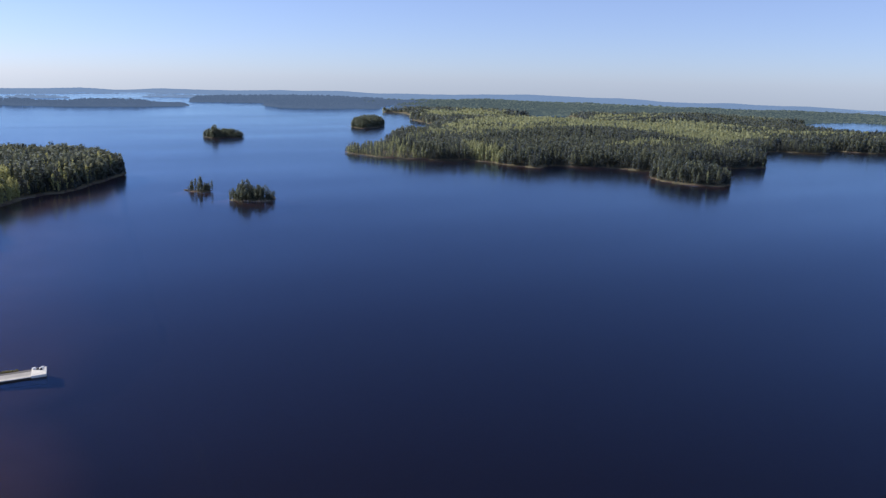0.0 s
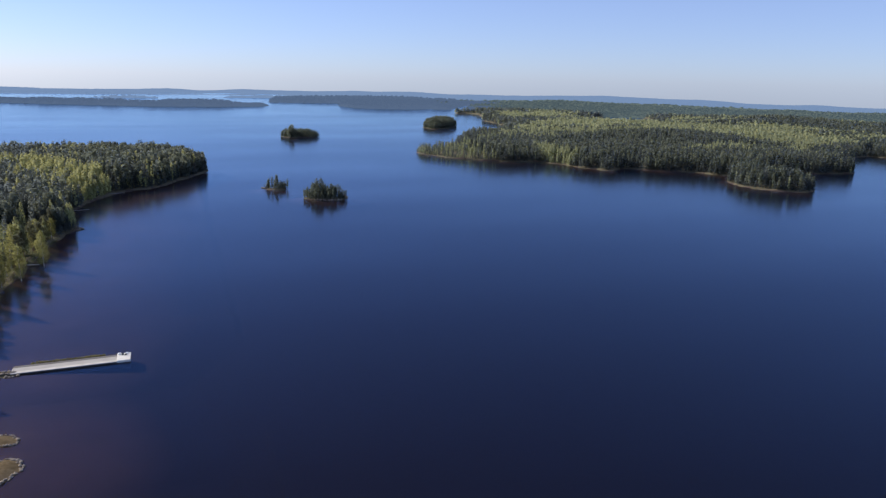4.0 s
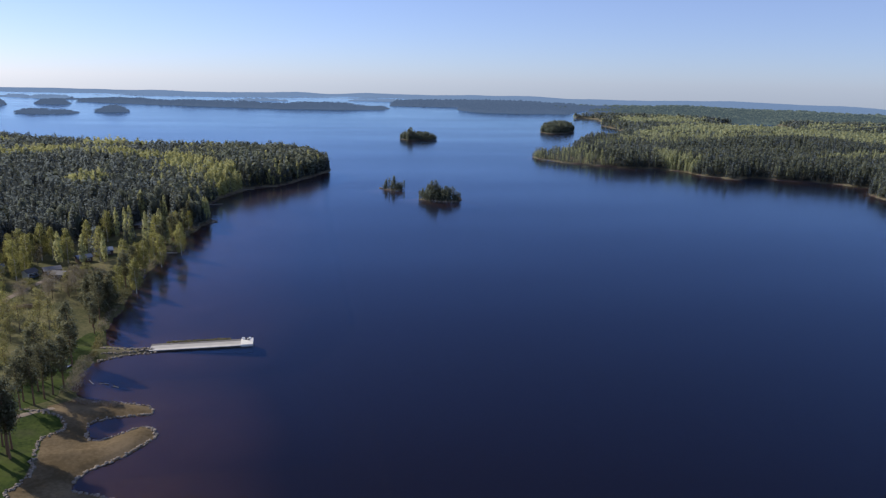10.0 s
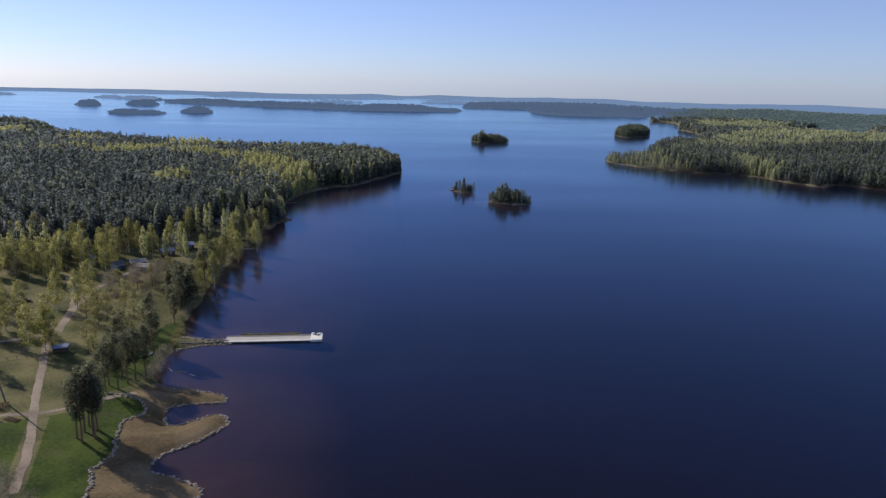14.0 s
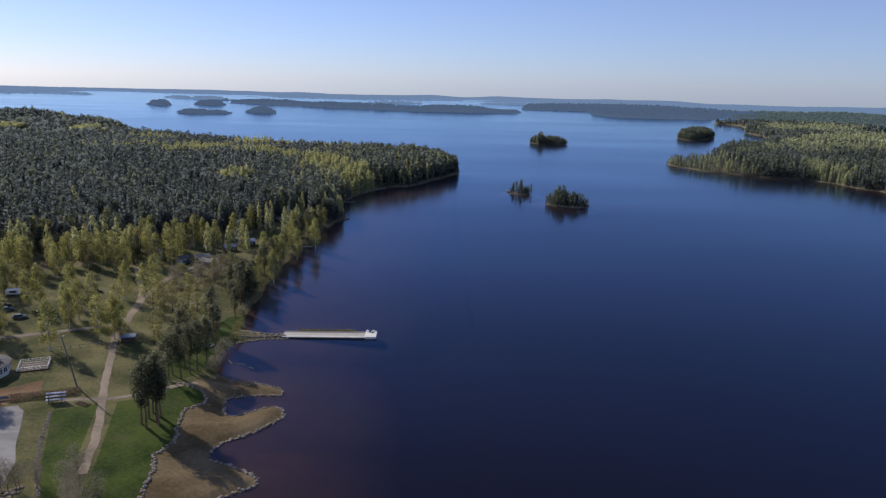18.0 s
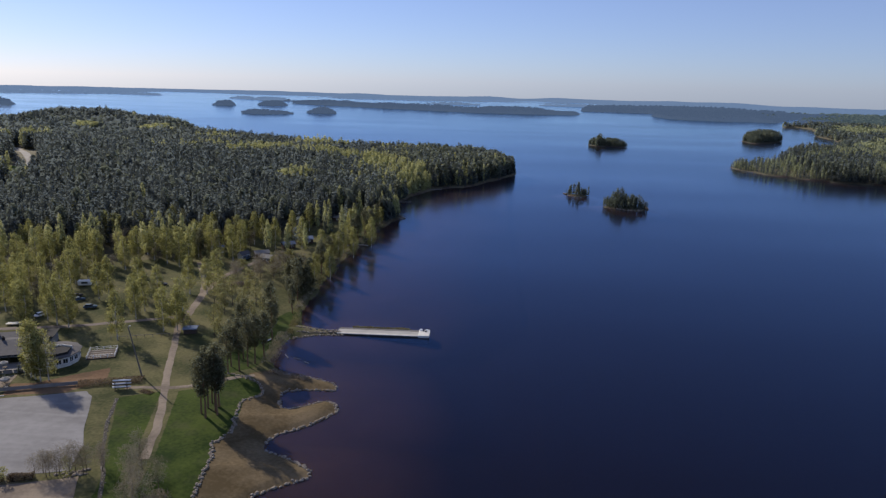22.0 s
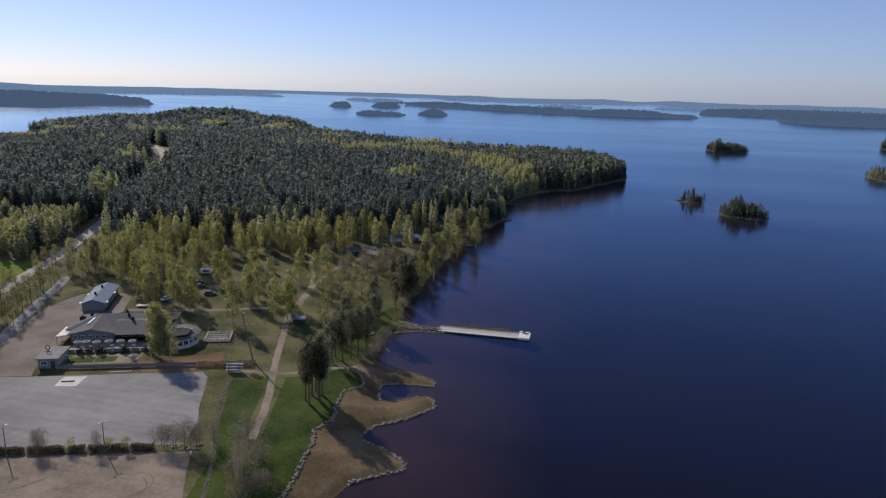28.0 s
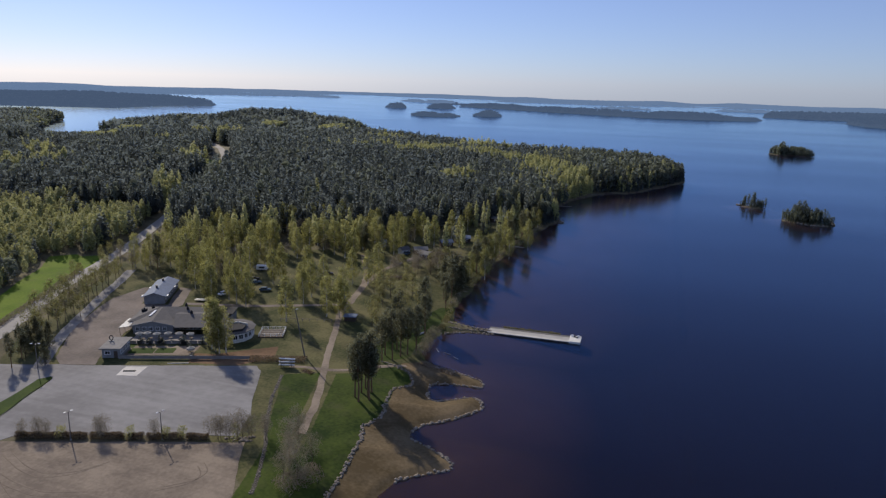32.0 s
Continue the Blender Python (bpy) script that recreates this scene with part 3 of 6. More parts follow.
PINES = [clumps(rng, 40, 0.095, pine_shape, 0.26, 0.16) for i in range(7)]
BIRCHES = [clumps(rng, 70, 0.068, birch_shape, 0.16, 0.15) for i in range(7)]
PINES_FAR = [clumps(rng, 14, 0.19, pine_shape, 0.3, 0.2) for i in range(6)]
BIRCHES_FAR = [clumps(rng, 14, 0.2, birch_shape, 0.12, 0.2) for i in range(6)]


def woods(name, templates, mat, x, y, z, h, girth, label):
    """One mesh of many trees, each a turned and scaled copy of a template."""
    if not len(x):
        return
    rs = np.random.default_rng(len(x))
    pick, turn = rs.integers(0, len(templates), len(x)), rs.random(len(x)) * 6.283
    verts, faces, normals, base = [], [], [], 0
    for i, (tv, tf) in enumerate(templates):
        s = pick == i
        n = s.sum()
        c, q = np.cos(turn[s])[:, None], np.sin(turn[s])[:, None]
        g = (h[s] * girth[s])[:, None]
        vx = (tv[None, :, 0] * c - tv[None, :, 1] * q) * g + x[s][:, None]
        vy = (tv[None, :, 0] * q + tv[None, :, 1] * c) * g + y[s][:, None]
        vz = tv[None, :, 2] * h[s][:, None] + z[s][:, None]
        verts.append(np.stack([vx, vy, vz], -1).reshape(-1, 3))
        faces.append((tf[None] + (np.arange(n) * len(tv))[:, None, None] + base).reshape(-1, 3))
        base += n * len(tv)
        away = np.stack([tv[None, :, 0] * c - tv[None, :, 1] * q, tv[None, :, 0] * q + tv[None, :, 1] * c, 0.13 + 0.14 * (tv[None, :, 2] - 0.35) + 0 * c], -1).reshape(-1, 3)
        normals.append(away / (np.linalg.norm(away, axis=1)[:, None] + 1e-9))
    me = mesh_from(name, np.concatenate(verts), np.concatenate(faces), [mat], smooth=True)
    me.normals_split_custom_set_from_vertices(np.concatenate(normals).astype(np.float32))      # crowns are lit as rounded masses
    tagged(new(name, me), label, "forest", kind="stuff")


# clearings: roads and yards kept free of trees, as lines with a half width
ROAD = [(-165, 105), (-184, 153), (-203, 192), (-225, 253), (-246, 304), (-285, 390), (-323, 467), (-356, 521), (-395, 572), (-450, 640)]
PATHWAY = [(-69, 126), (-73, 141), (-79.5, 158), (-85, 172), (-91, 189), (-97, 205), (-99, 218), (-101, 233), (-109, 255), (-122, 281)]


def line_gap(x, y, pts):
    d = np.full(x.shape, 1e9)
    for (ax, ay), (bx, by) in zip(pts, pts[1:]):
        ex, ey = bx - ax, by - ay
        t = np.clip(((x - ax) * ex + (y - ay) * ey) / (ex * ex + ey * ey), 0, 1)
        d = np.minimum(d, np.hypot(x - ax - t * ex, y - ay - t * ey))
    return d


FRONT = [(-64, 256), (-95, 268), (-125, 292), (-175, 272), (-205, 262)]      # where the park ends and the wood begins


ROAD_STRIP = [(-150, 90), (-172, 150), (-210, 245), (-236, 262), (-226, 232), (-194, 152), (-215, 100)]
VERGE = [(-214, 240), (-225, 253), (-248, 306), (-240, 306), (-216, 262), (-205, 246)]      # open verge beside the road


# lighter birch groves inside the dark wood: centre, radii, turn
GROVES = [(-566, 630, 12, 46, 0), (-440, 640, 28, 12, 30), (-420, 520, 6, 8, 0), (-319, 436, 11, 17, 0), (-264, 333, 8, 13, 0), (-292, 738, 24, 11, 0), (-205, 620, 42, 18, 70), (-150, 748, 72, 28, 53), (-137, 600, 42, 13, -26), (-73, 543, 64, 22, -67),
          (-132, 466, 17, 8, 60), (-253, 632, 15, 8, 0), (-282, 580, 8, 7, 0), (-270, 610, 10, 6, 0), (-278, 349, 6, 9, 0), (-405, 825, 15, 30, 0), (-385, 1060, 52, 12, -40), (-495, 832, 14, 18, 0), (-450, 421, 12, 16, 45),
          (-408, 372, 34, 10, 85), (640, 1000, 150, 60, 20), (600, 790, 140, 34, 5), (364, 640, 14, 42, 0), (545, 600, 60, 14, 10), (900, 1040, 160, 30, 20), (940, 690, 120, 22, -10)]


def plant_woods():
    rs = np.random.default_rng(3)
    xs, ys = [], []
    edges = np.geomspace(85, 4700, 90)
    for r0, r1 in zip(edges, edges[1:]):
        sp = max(3.7, r0 / (250 if r0 < 1750 else 190 if r0 < 2450 else 125))
        n = int(math.radians(118) * (r1 * r1 - r0 * r0) / 2 / sp ** 2)
        a, r = np.radians(rs.uniform(-62, 56, n)), np.sqrt(rs.uniform(r0 * r0, r1 * r1, n))
        xs.append(-np.sin(a) * r)
        ys.append(np.cos(a) * r)
    for cx, cy, rx, ry, turn in ISLANDS[:4]:
        n = int(rx * rx * 4 / 7)
        xs.append(cx + rs.uniform(-1, 1, n) * rx)
        ys.append(cy + rs.uniform(-1, 1, n) * rx)
    for cx, cy, rx, ry, turn in ISLANDS[4:8]:
        n = int(rx * rx * 4 / 14)
        xs.append(cx + rs.uniform(-1, 1, n) * rx)
        ys.append(cy + rs.uniform(-1, 1, n) * rx)
    x, y = np.concatenate(xs), np.concatenate(ys)
    d, z = land(x, y)
    # a closer row of young trees along the outer shores
    n = 260000
    a, r = np.radians(rs.uniform(-60, 12, n)), np.sqrt(rs.uniform(400 ** 2, 1100 ** 2, n))
    ex, ey = -np.sin(a) * r, np.cos(a) * r
    ed, ez = land(ex, ey)
    rim = (ed > 0.4) & (ed < 7)
    fringe = np.concatenate([np.zeros(len(x), bool), np.ones(rim.sum(), bool)])
    x, y, z, d = np.concatenate([x, ex[rim]]), np.concatenate([y, ey[rim]]), np.concatenate([z, ez[rim]]), np.concatenate([d, ed[rim]])
    r = np.hypot(x, y)
    rock = np.zeros(len(x), bool)
    for cx, cy, rx, ry, turn in ISLANDS[:2]:
        rock |= np.hypot(x - cx, y - cy) < rx * 1.4
    keep = d > np.where(rock, 0.5, 0.6 + r / 2200)
    keep &= (inside(x, y, PARK) < 0) | (r > 420)
    keep &= line_gap(x, y, ROAD) > np.where((y > 440) & (y < 615), 10.5, np.where(y > 320, 4.2, 5.5))
    for o in CLEARINGS + BARE:
        keep &= oval(x, y, *o) < 0
    keep &= (inside(x, y, VERGE) < 0) & (inside(x, y, ROAD_STRIP) < 0)
    for p in FIELDS:
        keep &= inside(x, y, p) < -1.5
    keep &= ~((y < 262) & (x > -100) & (x < 0) & (r < 420))
    keep &= ~((r < 330) & (inside(x, y, [(-60, 60), (-60, 150), (-190, 145), (-190, 60)]) > 0))
    keep &= oval(x, y, -94, 283, 13, 22) < 0
    keep &= oval(x, y, -542, 484, 26, 9, 135) < 0
    camp = (inside(x, y, CAMP) > 0) | ((line_gap(x, y, FRONT) < 24) & (r < 420))
    keep &= ~camp | ((waves(x, y, 9, 3.0) > 0.02) & (rs.random(len(x)) < np.where((x > -112) & (y < 335), 0.13, 0.24)))
    x, y, z, d, r, fringe = x[keep], y[keep], z[keep], d[keep], r[keep], fringe[keep]
    u = rs.random(len(x))
    east = x > 150
    leafy = waves(x, y, 60, 2.0) + 0.35 * waves(x, y, 300, 8.0)
    shoreline = np.exp(-d / 16.0)
    pb = np.where(east, np.where(d < 30, 0.05, 0.26) + 2.3 * waves(x, y * 0.7, 110, 4.0) * (d > 30) + 0.4 * (x < 305), 0.004 + 0.5 * np.clip(leafy - 0.8, 0, 0.5)) + 0.2 * shoreline * ~east
    belt = (line_gap(x, y, FRONT) < 24) & (r < 420)
    pb = np.where(belt | (inside(x, y, CAMP) > 0), 0.8, pb)
    pb = np.where((x > -110) & (y > 470) & (y < 720) & ~east, np.maximum(pb, 0.26), pb)
    bushy = (x < -200) & (x > -335) & (y > 150) & (y < 300) & (inside(x, y, [(-225, 253), (-246, 304), (-240, 350), (-180, 350), (-180, 150)]) < 0)
    pb = np.where(bushy, np.where(waves(x, y, 22, 6.0) > -0.35, 0.9, 0.2), pb)
    grove = np.zeros(len(x), bool)
    for px_, py_, rx, ry, turn in GROVES:
        grove |= oval(x, y, px_, py_, rx, ry, turn) > 0
    pb = np.where(grove, np.maximum(pb, 0.95), pb)
    grove &= (x < -90) & (r > 300)
    pb = np.where((x > -70) & (y > 585) & ~east, 0.07, pb)      # dark conifers on the point
    birch = u < pb
    pine = ~birch & (rs.random(len(x)) < np.where(east, 0.35 + 0.3 * waves(x, y, 120, 5.0), 0.06 + 0.35 * np.exp(-d / 25.0) + 0.4 * ((x > -90) & (y > 560))))
    islet = np.zeros(len(x), bool)
    for cx, cy, rx, ry, turn in ISLANDS[:4]:
        islet |= np.hypot(x - cx, y - cy) < rx * 1.3
    pine = (pine | islet & (rs.random(len(x)) < 0.75)) & (~birch | islet)
    birch &= ~pine
    pine &= ~fringe | islet
    spruce = ~birch & ~pine
    h = np.where(birch, rs.normal(15, 1.8, len(x)), np.where(pine, rs.normal(16.5, 1.1, len(x)), rs.normal(16, 1.5, len(x))))
    h = h * shrink(r) * np.where(r > 900, 0.88, 1.0)
    young = oval(x, y, -680, 690, 130, 45, 135) > 0
    lower = oval(x, y, -560, 570, 110, 40, 135) > 0
    h = np.where(bushy, h * (0.68 + 0.25 * waves(x, y, 26, 4.0)), np.where(young, h * 0.3, np.where(lower, h * 0.6, h))) * np.where(east, 0.9, 1.0)
    h = np.where(east & (x < 303) & (y > 640), h * 0.66, h)
    h = np.where(grove & birch, np.maximum(h, 15.0) * 1.1, h)
    h = np.where(oval(x, y, 850, 1205, 135, 95, 55) > 0, h * 0.35, h)      # marshy ground before the lakelet
    small = np.clip(d / 8.0, 0.45, 1)
    h = np.clip(h * (0.7 + 0.3 * small), 3, 24) * np.where(fringe, rs.uniform(0.3, 0.75, len(x)), 1)
    h = np.where(islet, h * np.clip(0.62 + d / 16, 0, 1) * rs.uniform(0.8, 1.08, len(x)), h)
    isl = (np.hypot(x - 67, y - 521) < 14) | (np.hypot(x - 92, y - 472) < 20)
    h = np.where(isl, h * np.where(x < 78, 0.58, 0.7) * rs.uniform(0.9, 1.15, len(x)), h)
    girth = np.where(birch & (r < 700), 0.85, 1.0) * np.where(east, 0.82, 1.0) * np.where(r < 850, 1.0, np.clip(r / 1150, 1, 3.0)) * np.where(spruce, rs.uniform(1.12, 1.42, len(x)), rs.uniform(0.8, 1.15, len(x)))
    girth = np.where(bushy, girth * 1.5, np.where(grove, girth * 1.3, girth))
    bush = isl & (rs.random(len(x)) < 0.4)
    woods("island_pines", ISLAND_PINES, M["pine"], x[islet & ~isl], y[islet & ~isl], z[islet & ~isl] - 0.3, h[islet & ~isl], girth[islet & ~isl], "dense pines covering a low wooded island")
    woods("islet_pines", ISLET_PINES, M["pine"], x[isl & ~bush], y[isl & ~bush], z[isl & ~bush] - 0.3, h[isl & ~bush] * 1.14 * rs.uniform(0.72, 1.06, (isl & ~bush).sum()), girth[isl & ~bush], "slender pines crowding a small rocky islet")
    woods("islet_scrub", SPRUCES_NEAR, M["pine"], x[bush], y[bush], z[bush] - 0.3, h[bush] * 0.7, girth[bush] * 1.15, "slim young conifers crowding a small rocky islet")
    spruce, pine, birch = spruce & ~islet & ~isl, pine & ~islet & ~isl, birch & ~islet & ~isl
    close, near, far, last = r < 430, (r < np.where(east, 1000, 820)) | islet, r > np.where(x < 0.28 * r, 1450, 1750), r > 2700
    green = x > (0.4 + 0.05 * waves(x, y, 160, 5.0) + rs.normal(0, 0.015, len(x))) * r
    budding = birch & east
    birch &= ~east
    for tag, sel, fine, full, low, mat in (("spruce", spruce, SPRUCES_NEAR, SPRUCES, SPRUCES_FAR, "spruce"), ("pine", pine, PINES_NEAR, PINES, PINES_FAR, "pine"),
                                           ("birch", birch, BIRCHES_NEAR, BIRCHES, BIRCHES_FAR, "birch_wood"), ("budding_birch", budding, BIRCHES_NEAR, BIRCHES, BIRCHES_FAR, "spring_birch")):
        s = sel & close
        woods(tag + "_grove", fine, M[mat], x[s], y[s], z[s] - 0.2, h[s], girth[s], "dense grove of %s trees behind the park" % tag.replace("_", " "))
        s = sel & near & ~close
        woods(tag + "_wood", full, M[mat], x[s], y[s], z[s] - 0.2, h[s], girth[s], "dense stand of %s trees along the lake shore" % tag.replace("_", " "))
        s = sel & ~near & ~far
        woods("far_" + tag + "_wood", low, M[mat], x[s], y[s], z[s] - 0.2, h[s], girth[s], "distant %s woods covering the land" % tag.replace("_", " "))
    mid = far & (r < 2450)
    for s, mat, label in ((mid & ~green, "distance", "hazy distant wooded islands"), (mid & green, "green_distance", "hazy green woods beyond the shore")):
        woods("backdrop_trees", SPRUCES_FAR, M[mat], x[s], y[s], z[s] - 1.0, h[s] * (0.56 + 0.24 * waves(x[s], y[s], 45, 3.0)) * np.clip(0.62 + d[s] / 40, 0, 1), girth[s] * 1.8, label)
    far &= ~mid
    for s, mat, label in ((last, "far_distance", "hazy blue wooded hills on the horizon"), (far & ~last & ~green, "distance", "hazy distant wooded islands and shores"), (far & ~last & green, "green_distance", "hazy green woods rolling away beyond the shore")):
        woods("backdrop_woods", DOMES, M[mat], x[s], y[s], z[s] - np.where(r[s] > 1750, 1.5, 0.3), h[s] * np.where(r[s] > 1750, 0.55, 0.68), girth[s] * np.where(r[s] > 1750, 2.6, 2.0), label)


plant_woods()
# ---- solid helpers ----
def box(bm, cx, cy, cz, sx, sy, sz, turn=0.0, bevel=0.0):
    """A box resting at cz, turned about its upright axis."""
    m = pose(cx, cy, cz + sz / 2, 0, 0, turn) @ Matrix.Diagonal((sx, sy, sz, 1))
    made = bmesh.ops.create_cube(bm, size=1, matrix=m)
    if bevel:
        edges = list({e for v in made["verts"] for e in v.link_edges})
        bmesh.ops.bevel(bm, geom=edges, offset=bevel, segments=1, affect="EDGES")


def tube(bm, a, b, r0, r1=None, sides=8):
    """A tapered rod from a to b."""
    a, b = Vector(a), Vector(b)
    m = Matrix.Translation((a + b) / 2) @ (b - a).to_track_quat("Z", "Y").to_matrix().to_4x4()
    bmesh.ops.create_cone(bm, cap_ends=True, segments=sides, radius1=r0, radius2=r0 if r1 is None else r1, depth=(b - a).length, matrix=m)


def prism(bm, outline, z0, z1):
    """An upright prism over an outline."""
    low = [bm.verts.new((x, y, z0)) for x, y in outline]
    top = [bm.verts.new((x, y, z1)) for x, y in outline]
    n = len(outline)
    for i in range(n):
        bm.faces.new((low[i], low[(i + 1) % n], top[(i + 1) % n], top[i]))
    bm.faces.new(top)
    bm.faces.new(low[::-1])
    bmesh.ops.recalc_face_normals(bm, faces=bm.faces[:])


def slab(bm, corners, thick):
    """A flat board under four corners given in space."""
    top = [bm.verts.new(c) for c in corners]
    low = [bm.verts.new((c[0], c[1], c[2] - thick)) for c in corners]
    n = len(corners)
    bm.faces.new(top)
    bm.faces.new(low[::-1])
    for i in range(n):
        bm.faces.new((low[i], low[(i + 1) % n], top[(i + 1) % n], top[i]))
    bmesh.ops.recalc_face_normals(bm, faces=bm.faces[:])


def thing(name, m, label, category, group=""):
    e = new(name)
    e.matrix_world = m
    return tagged(e, label, category, group)


def plain(name, colour, rough=0.7, metal=0.0, bump=0.1, spread=0.18, scale=0.7, fine=5.0):
    low = tuple(c * (1 - spread) for c in colour)
    high = tuple(min(1, c * (1 + spread)) for c in colour)
    return material(name, low, high, scale, fine, rough, bump, 0.02, metal)


M["roof_felt"] = plain("roof_felt", (0.092, 0.088, 0.09), 0.9)
M["roof_pale"] = plain("roof_pale", (0.17, 0.165, 0.16), 0.9)
# near-black for vents and drain, and for shade put into roof parts
M["dark_and_shade"] = plain("dark_and_shade", (0.022, 0.022, 0.024), 0.95, bump=0.0)
M["roof_metal"] = plain("roof_metal", (0.11, 0.145, 0.215), 0.8, 0.0, 0.05)
M["wall_grey"] = plain("wall_grey", (0.20, 0.205, 0.21), 0.8)
M["wall_pale"] = plain("wall_pale", (0.55, 0.54, 0.50), 0.8)
M["white_paint"] = plain("white_paint", (0.78, 0.78, 0.76), 0.6, spread=0.06)
M["black_paint"] = plain("black_paint", (0.02, 0.02, 0.022), 0.5)
M["dark_wood"] = plain("dark_wood", (0.07, 0.05, 0.038), 0.8)
M["grey_wood"] = plain("grey_wood", (0.20, 0.185, 0.17), 0.85)
M["gravel_worn"] = material("gravel_worn", (0.115, 0.09, 0.07), (0.18, 0.145, 0.11), 0.15, 1.4, 0.95, 0.2)
M["old_asphalt"] = plain("old_asphalt", (0.12, 0.114, 0.11), 0.9, scale=0.1, fine=1.0)
M["ditch_mud"] = plain("ditch_mud", (0.05, 0.045, 0.035), 0.9, scale=0.5, fine=3.0, spread=0.4)
M["weathered_pole"] = plain("weathered_pole", (0.13, 0.115, 0.1), 0.85)
M["concrete"] = plain("concrete", (0.32, 0.31, 0.29), 0.85, scale=0.25, fine=2.5)
M["concrete_pale"] = plain("concrete_pale", (0.45, 0.43, 0.40), 0.85, scale=0.4, fine=3.0)
M["canvas"] = plain("canvas", (0.23, 0.225, 0.21), 0.95)
M["steel"] = plain("steel", (0.16, 0.16, 0.165), 0.45, 0.7, 0.02)
M["lamp_glass"] = plain("lamp_glass", (0.75, 0.75, 0.74), 0.15, 0, 0.0)
M["bark"] = plain("bark", (0.085, 0.062, 0.045), 0.9)
M["birch_bark"] = plain("birch_bark", (0.42, 0.40, 0.36), 0.85, spread=0.5, scale=2.0)
M["pine_bark"] = plain("pine_bark", (0.15, 0.085, 0.05), 0.9)
M["twig"] = material("twig", (0.15, 0.12, 0.09), (0.28, 0.225, 0.175), 0.4, 2.0, 0.9, 0, island=0.3, leaf=0.4)
M["twig_grey"] = material("twig_grey", (0.16, 0.14, 0.10), (0.28, 0.245, 0.18), 0.4, 2.0, 0.9, 0, island=0.3, leaf=0.4)
M["reed"] = material("reed", (0.15, 0.14, 0.06), (0.27, 0.24, 0.11), 0.4, 2.0, 0.9, 0, island=0.3, leaf=0.3)
M["hedge_brown"] = material("hedge_brown", (0.105, 0.082, 0.056), (0.19, 0.15, 0.105), 0.3, 2.0, 0.95, 0, island=0.35, leaf=0.45)


def glass_material():
    m = bpy.data.materials.new("window_glass")
    m.use_nodes = True
    b = m.node_tree.nodes["Principled BSDF"]
    b.inputs["Base Color"].default_value = (0.02, 0.025, 0.03, 1)
    b.inputs["Roughness"].default_value = 0.06
    return m


M["glass"] = glass_material()

Z0 = 2.5      # level of the yard


# ---- paved ground ----
def ribbon(name, pts, width, mat, label, lift=0.05, category="path", step=1.2, wob=0.22):
    """A strip laid along a line on the ground, with soft uneven edges and a shallow thickness."""
    p = np.array(pts, float)
    seg = np.hypot(*np.diff(p, axis=0).T)
    s = np.concatenate([[0], np.cumsum(seg)])
    n = max(4, int(s[-1] / step))
    t = np.linspace(0, s[-1], n)
    cx, cy = np.interp(t, s, p[:, 0]), np.interp(t, s, p[:, 1])
    for i in range(3):
        cx[1:-1], cy[1:-1] = (cx[:-2] + 2 * cx[1:-1] + cx[2:]) / 4, (cy[:-2] + 2 * cy[1:-1] + cy[2:]) / 4
    dx, dy = np.gradient(cx), np.gradient(cy)
    q = np.hypot(dx, dy)
    nx, ny = -dy / q, dx / q
    rows = []
    for k, side in enumerate((-0.5, -0.25, 0.0, 0.25, 0.5)):
        off = side * width + (wob * waves(cx, cy, 1.7, k + 1.0) if abs(side) == 0.5 else 0)
        x, y = cx + nx * off, cy + ny * off
        z = land(x, y)[1] + lift - (0.0 if abs(side) < 0.5 else 0.03)
        rows.append(np.stack([x, y, z], -1))
    low = [rows[0] - (0, 0, 0.25), rows[-1] - (0, 0, 0.25)]
    grid = np.stack([low[0], *rows, low[1]], 0)
    k = grid.shape[0]
    i = np.arange(k * n).reshape(k, n)
    quads = np.stack([i[:-1, :-1], i[:-1, 1:], i[1:, 1:], i[1:, :-1]], -1).reshape(-1, 4)
    ob = new(name, mesh_from(name, grid.reshape(-1, 3), quads, [mat], smooth=False))
    return tagged(ob, label, category, kind="structure")


def yard(name, outline, mat, label, lift, category="pavement"):
    """A paved area: an outline with a slightly wavering edge, a few centimetres thick."""
    p = np.array(outline, float)
    pts = []
    for a, b in zip(p, np.roll(p, -1, 0)):
        n = max(1, int(np.hypot(*(b - a)) / 1.5))
        for i in range(n):
            c = a + (b - a) * i / n
            pts.append((c[0] + 0.25 * float(waves(c[0], c[1], 2.2, 1.0)), c[1] + 0.25 * float(waves(c[0], c[1], 2.2, 4.0))))
    bm = bmesh.new()
    prism(bm, pts, Z0 - 0.3, Z0 + lift)
    bmesh.ops.triangulate(bm, faces=bm.faces[:])
    ob = part(name, bm, mat)
    return tagged(ob, label, category, kind="structure")


yard("parking_lot", [(-136.4, 109.4), (-134.5, 98), (-129, 99), (-126, 104.2), (-124, 105.5), (-81.5, 120.5), (-84.5, 130), (-90, 141), (-95.5, 153), (-98.2, 155.4), (-121, 147.2), (-139, 140.4), (-143, 139.2),
                     (-148.5, 137.6), (-147, 133), (-143.4, 131.5), (-142.2, 129.6)], M["asphalt"], "wide pale grey asphalt parking lot with faded sweeping marks", 0.06)
yard("gravel_lot", [(-128, 101), (-124.5, 102.3), (-78.5, 118.3), (-74, 109), (-69, 99), (-66, 88), (-100, 60), (-140, 70)], M["gravel"], "sandy gravel lot with tyre tracks", 0.05)
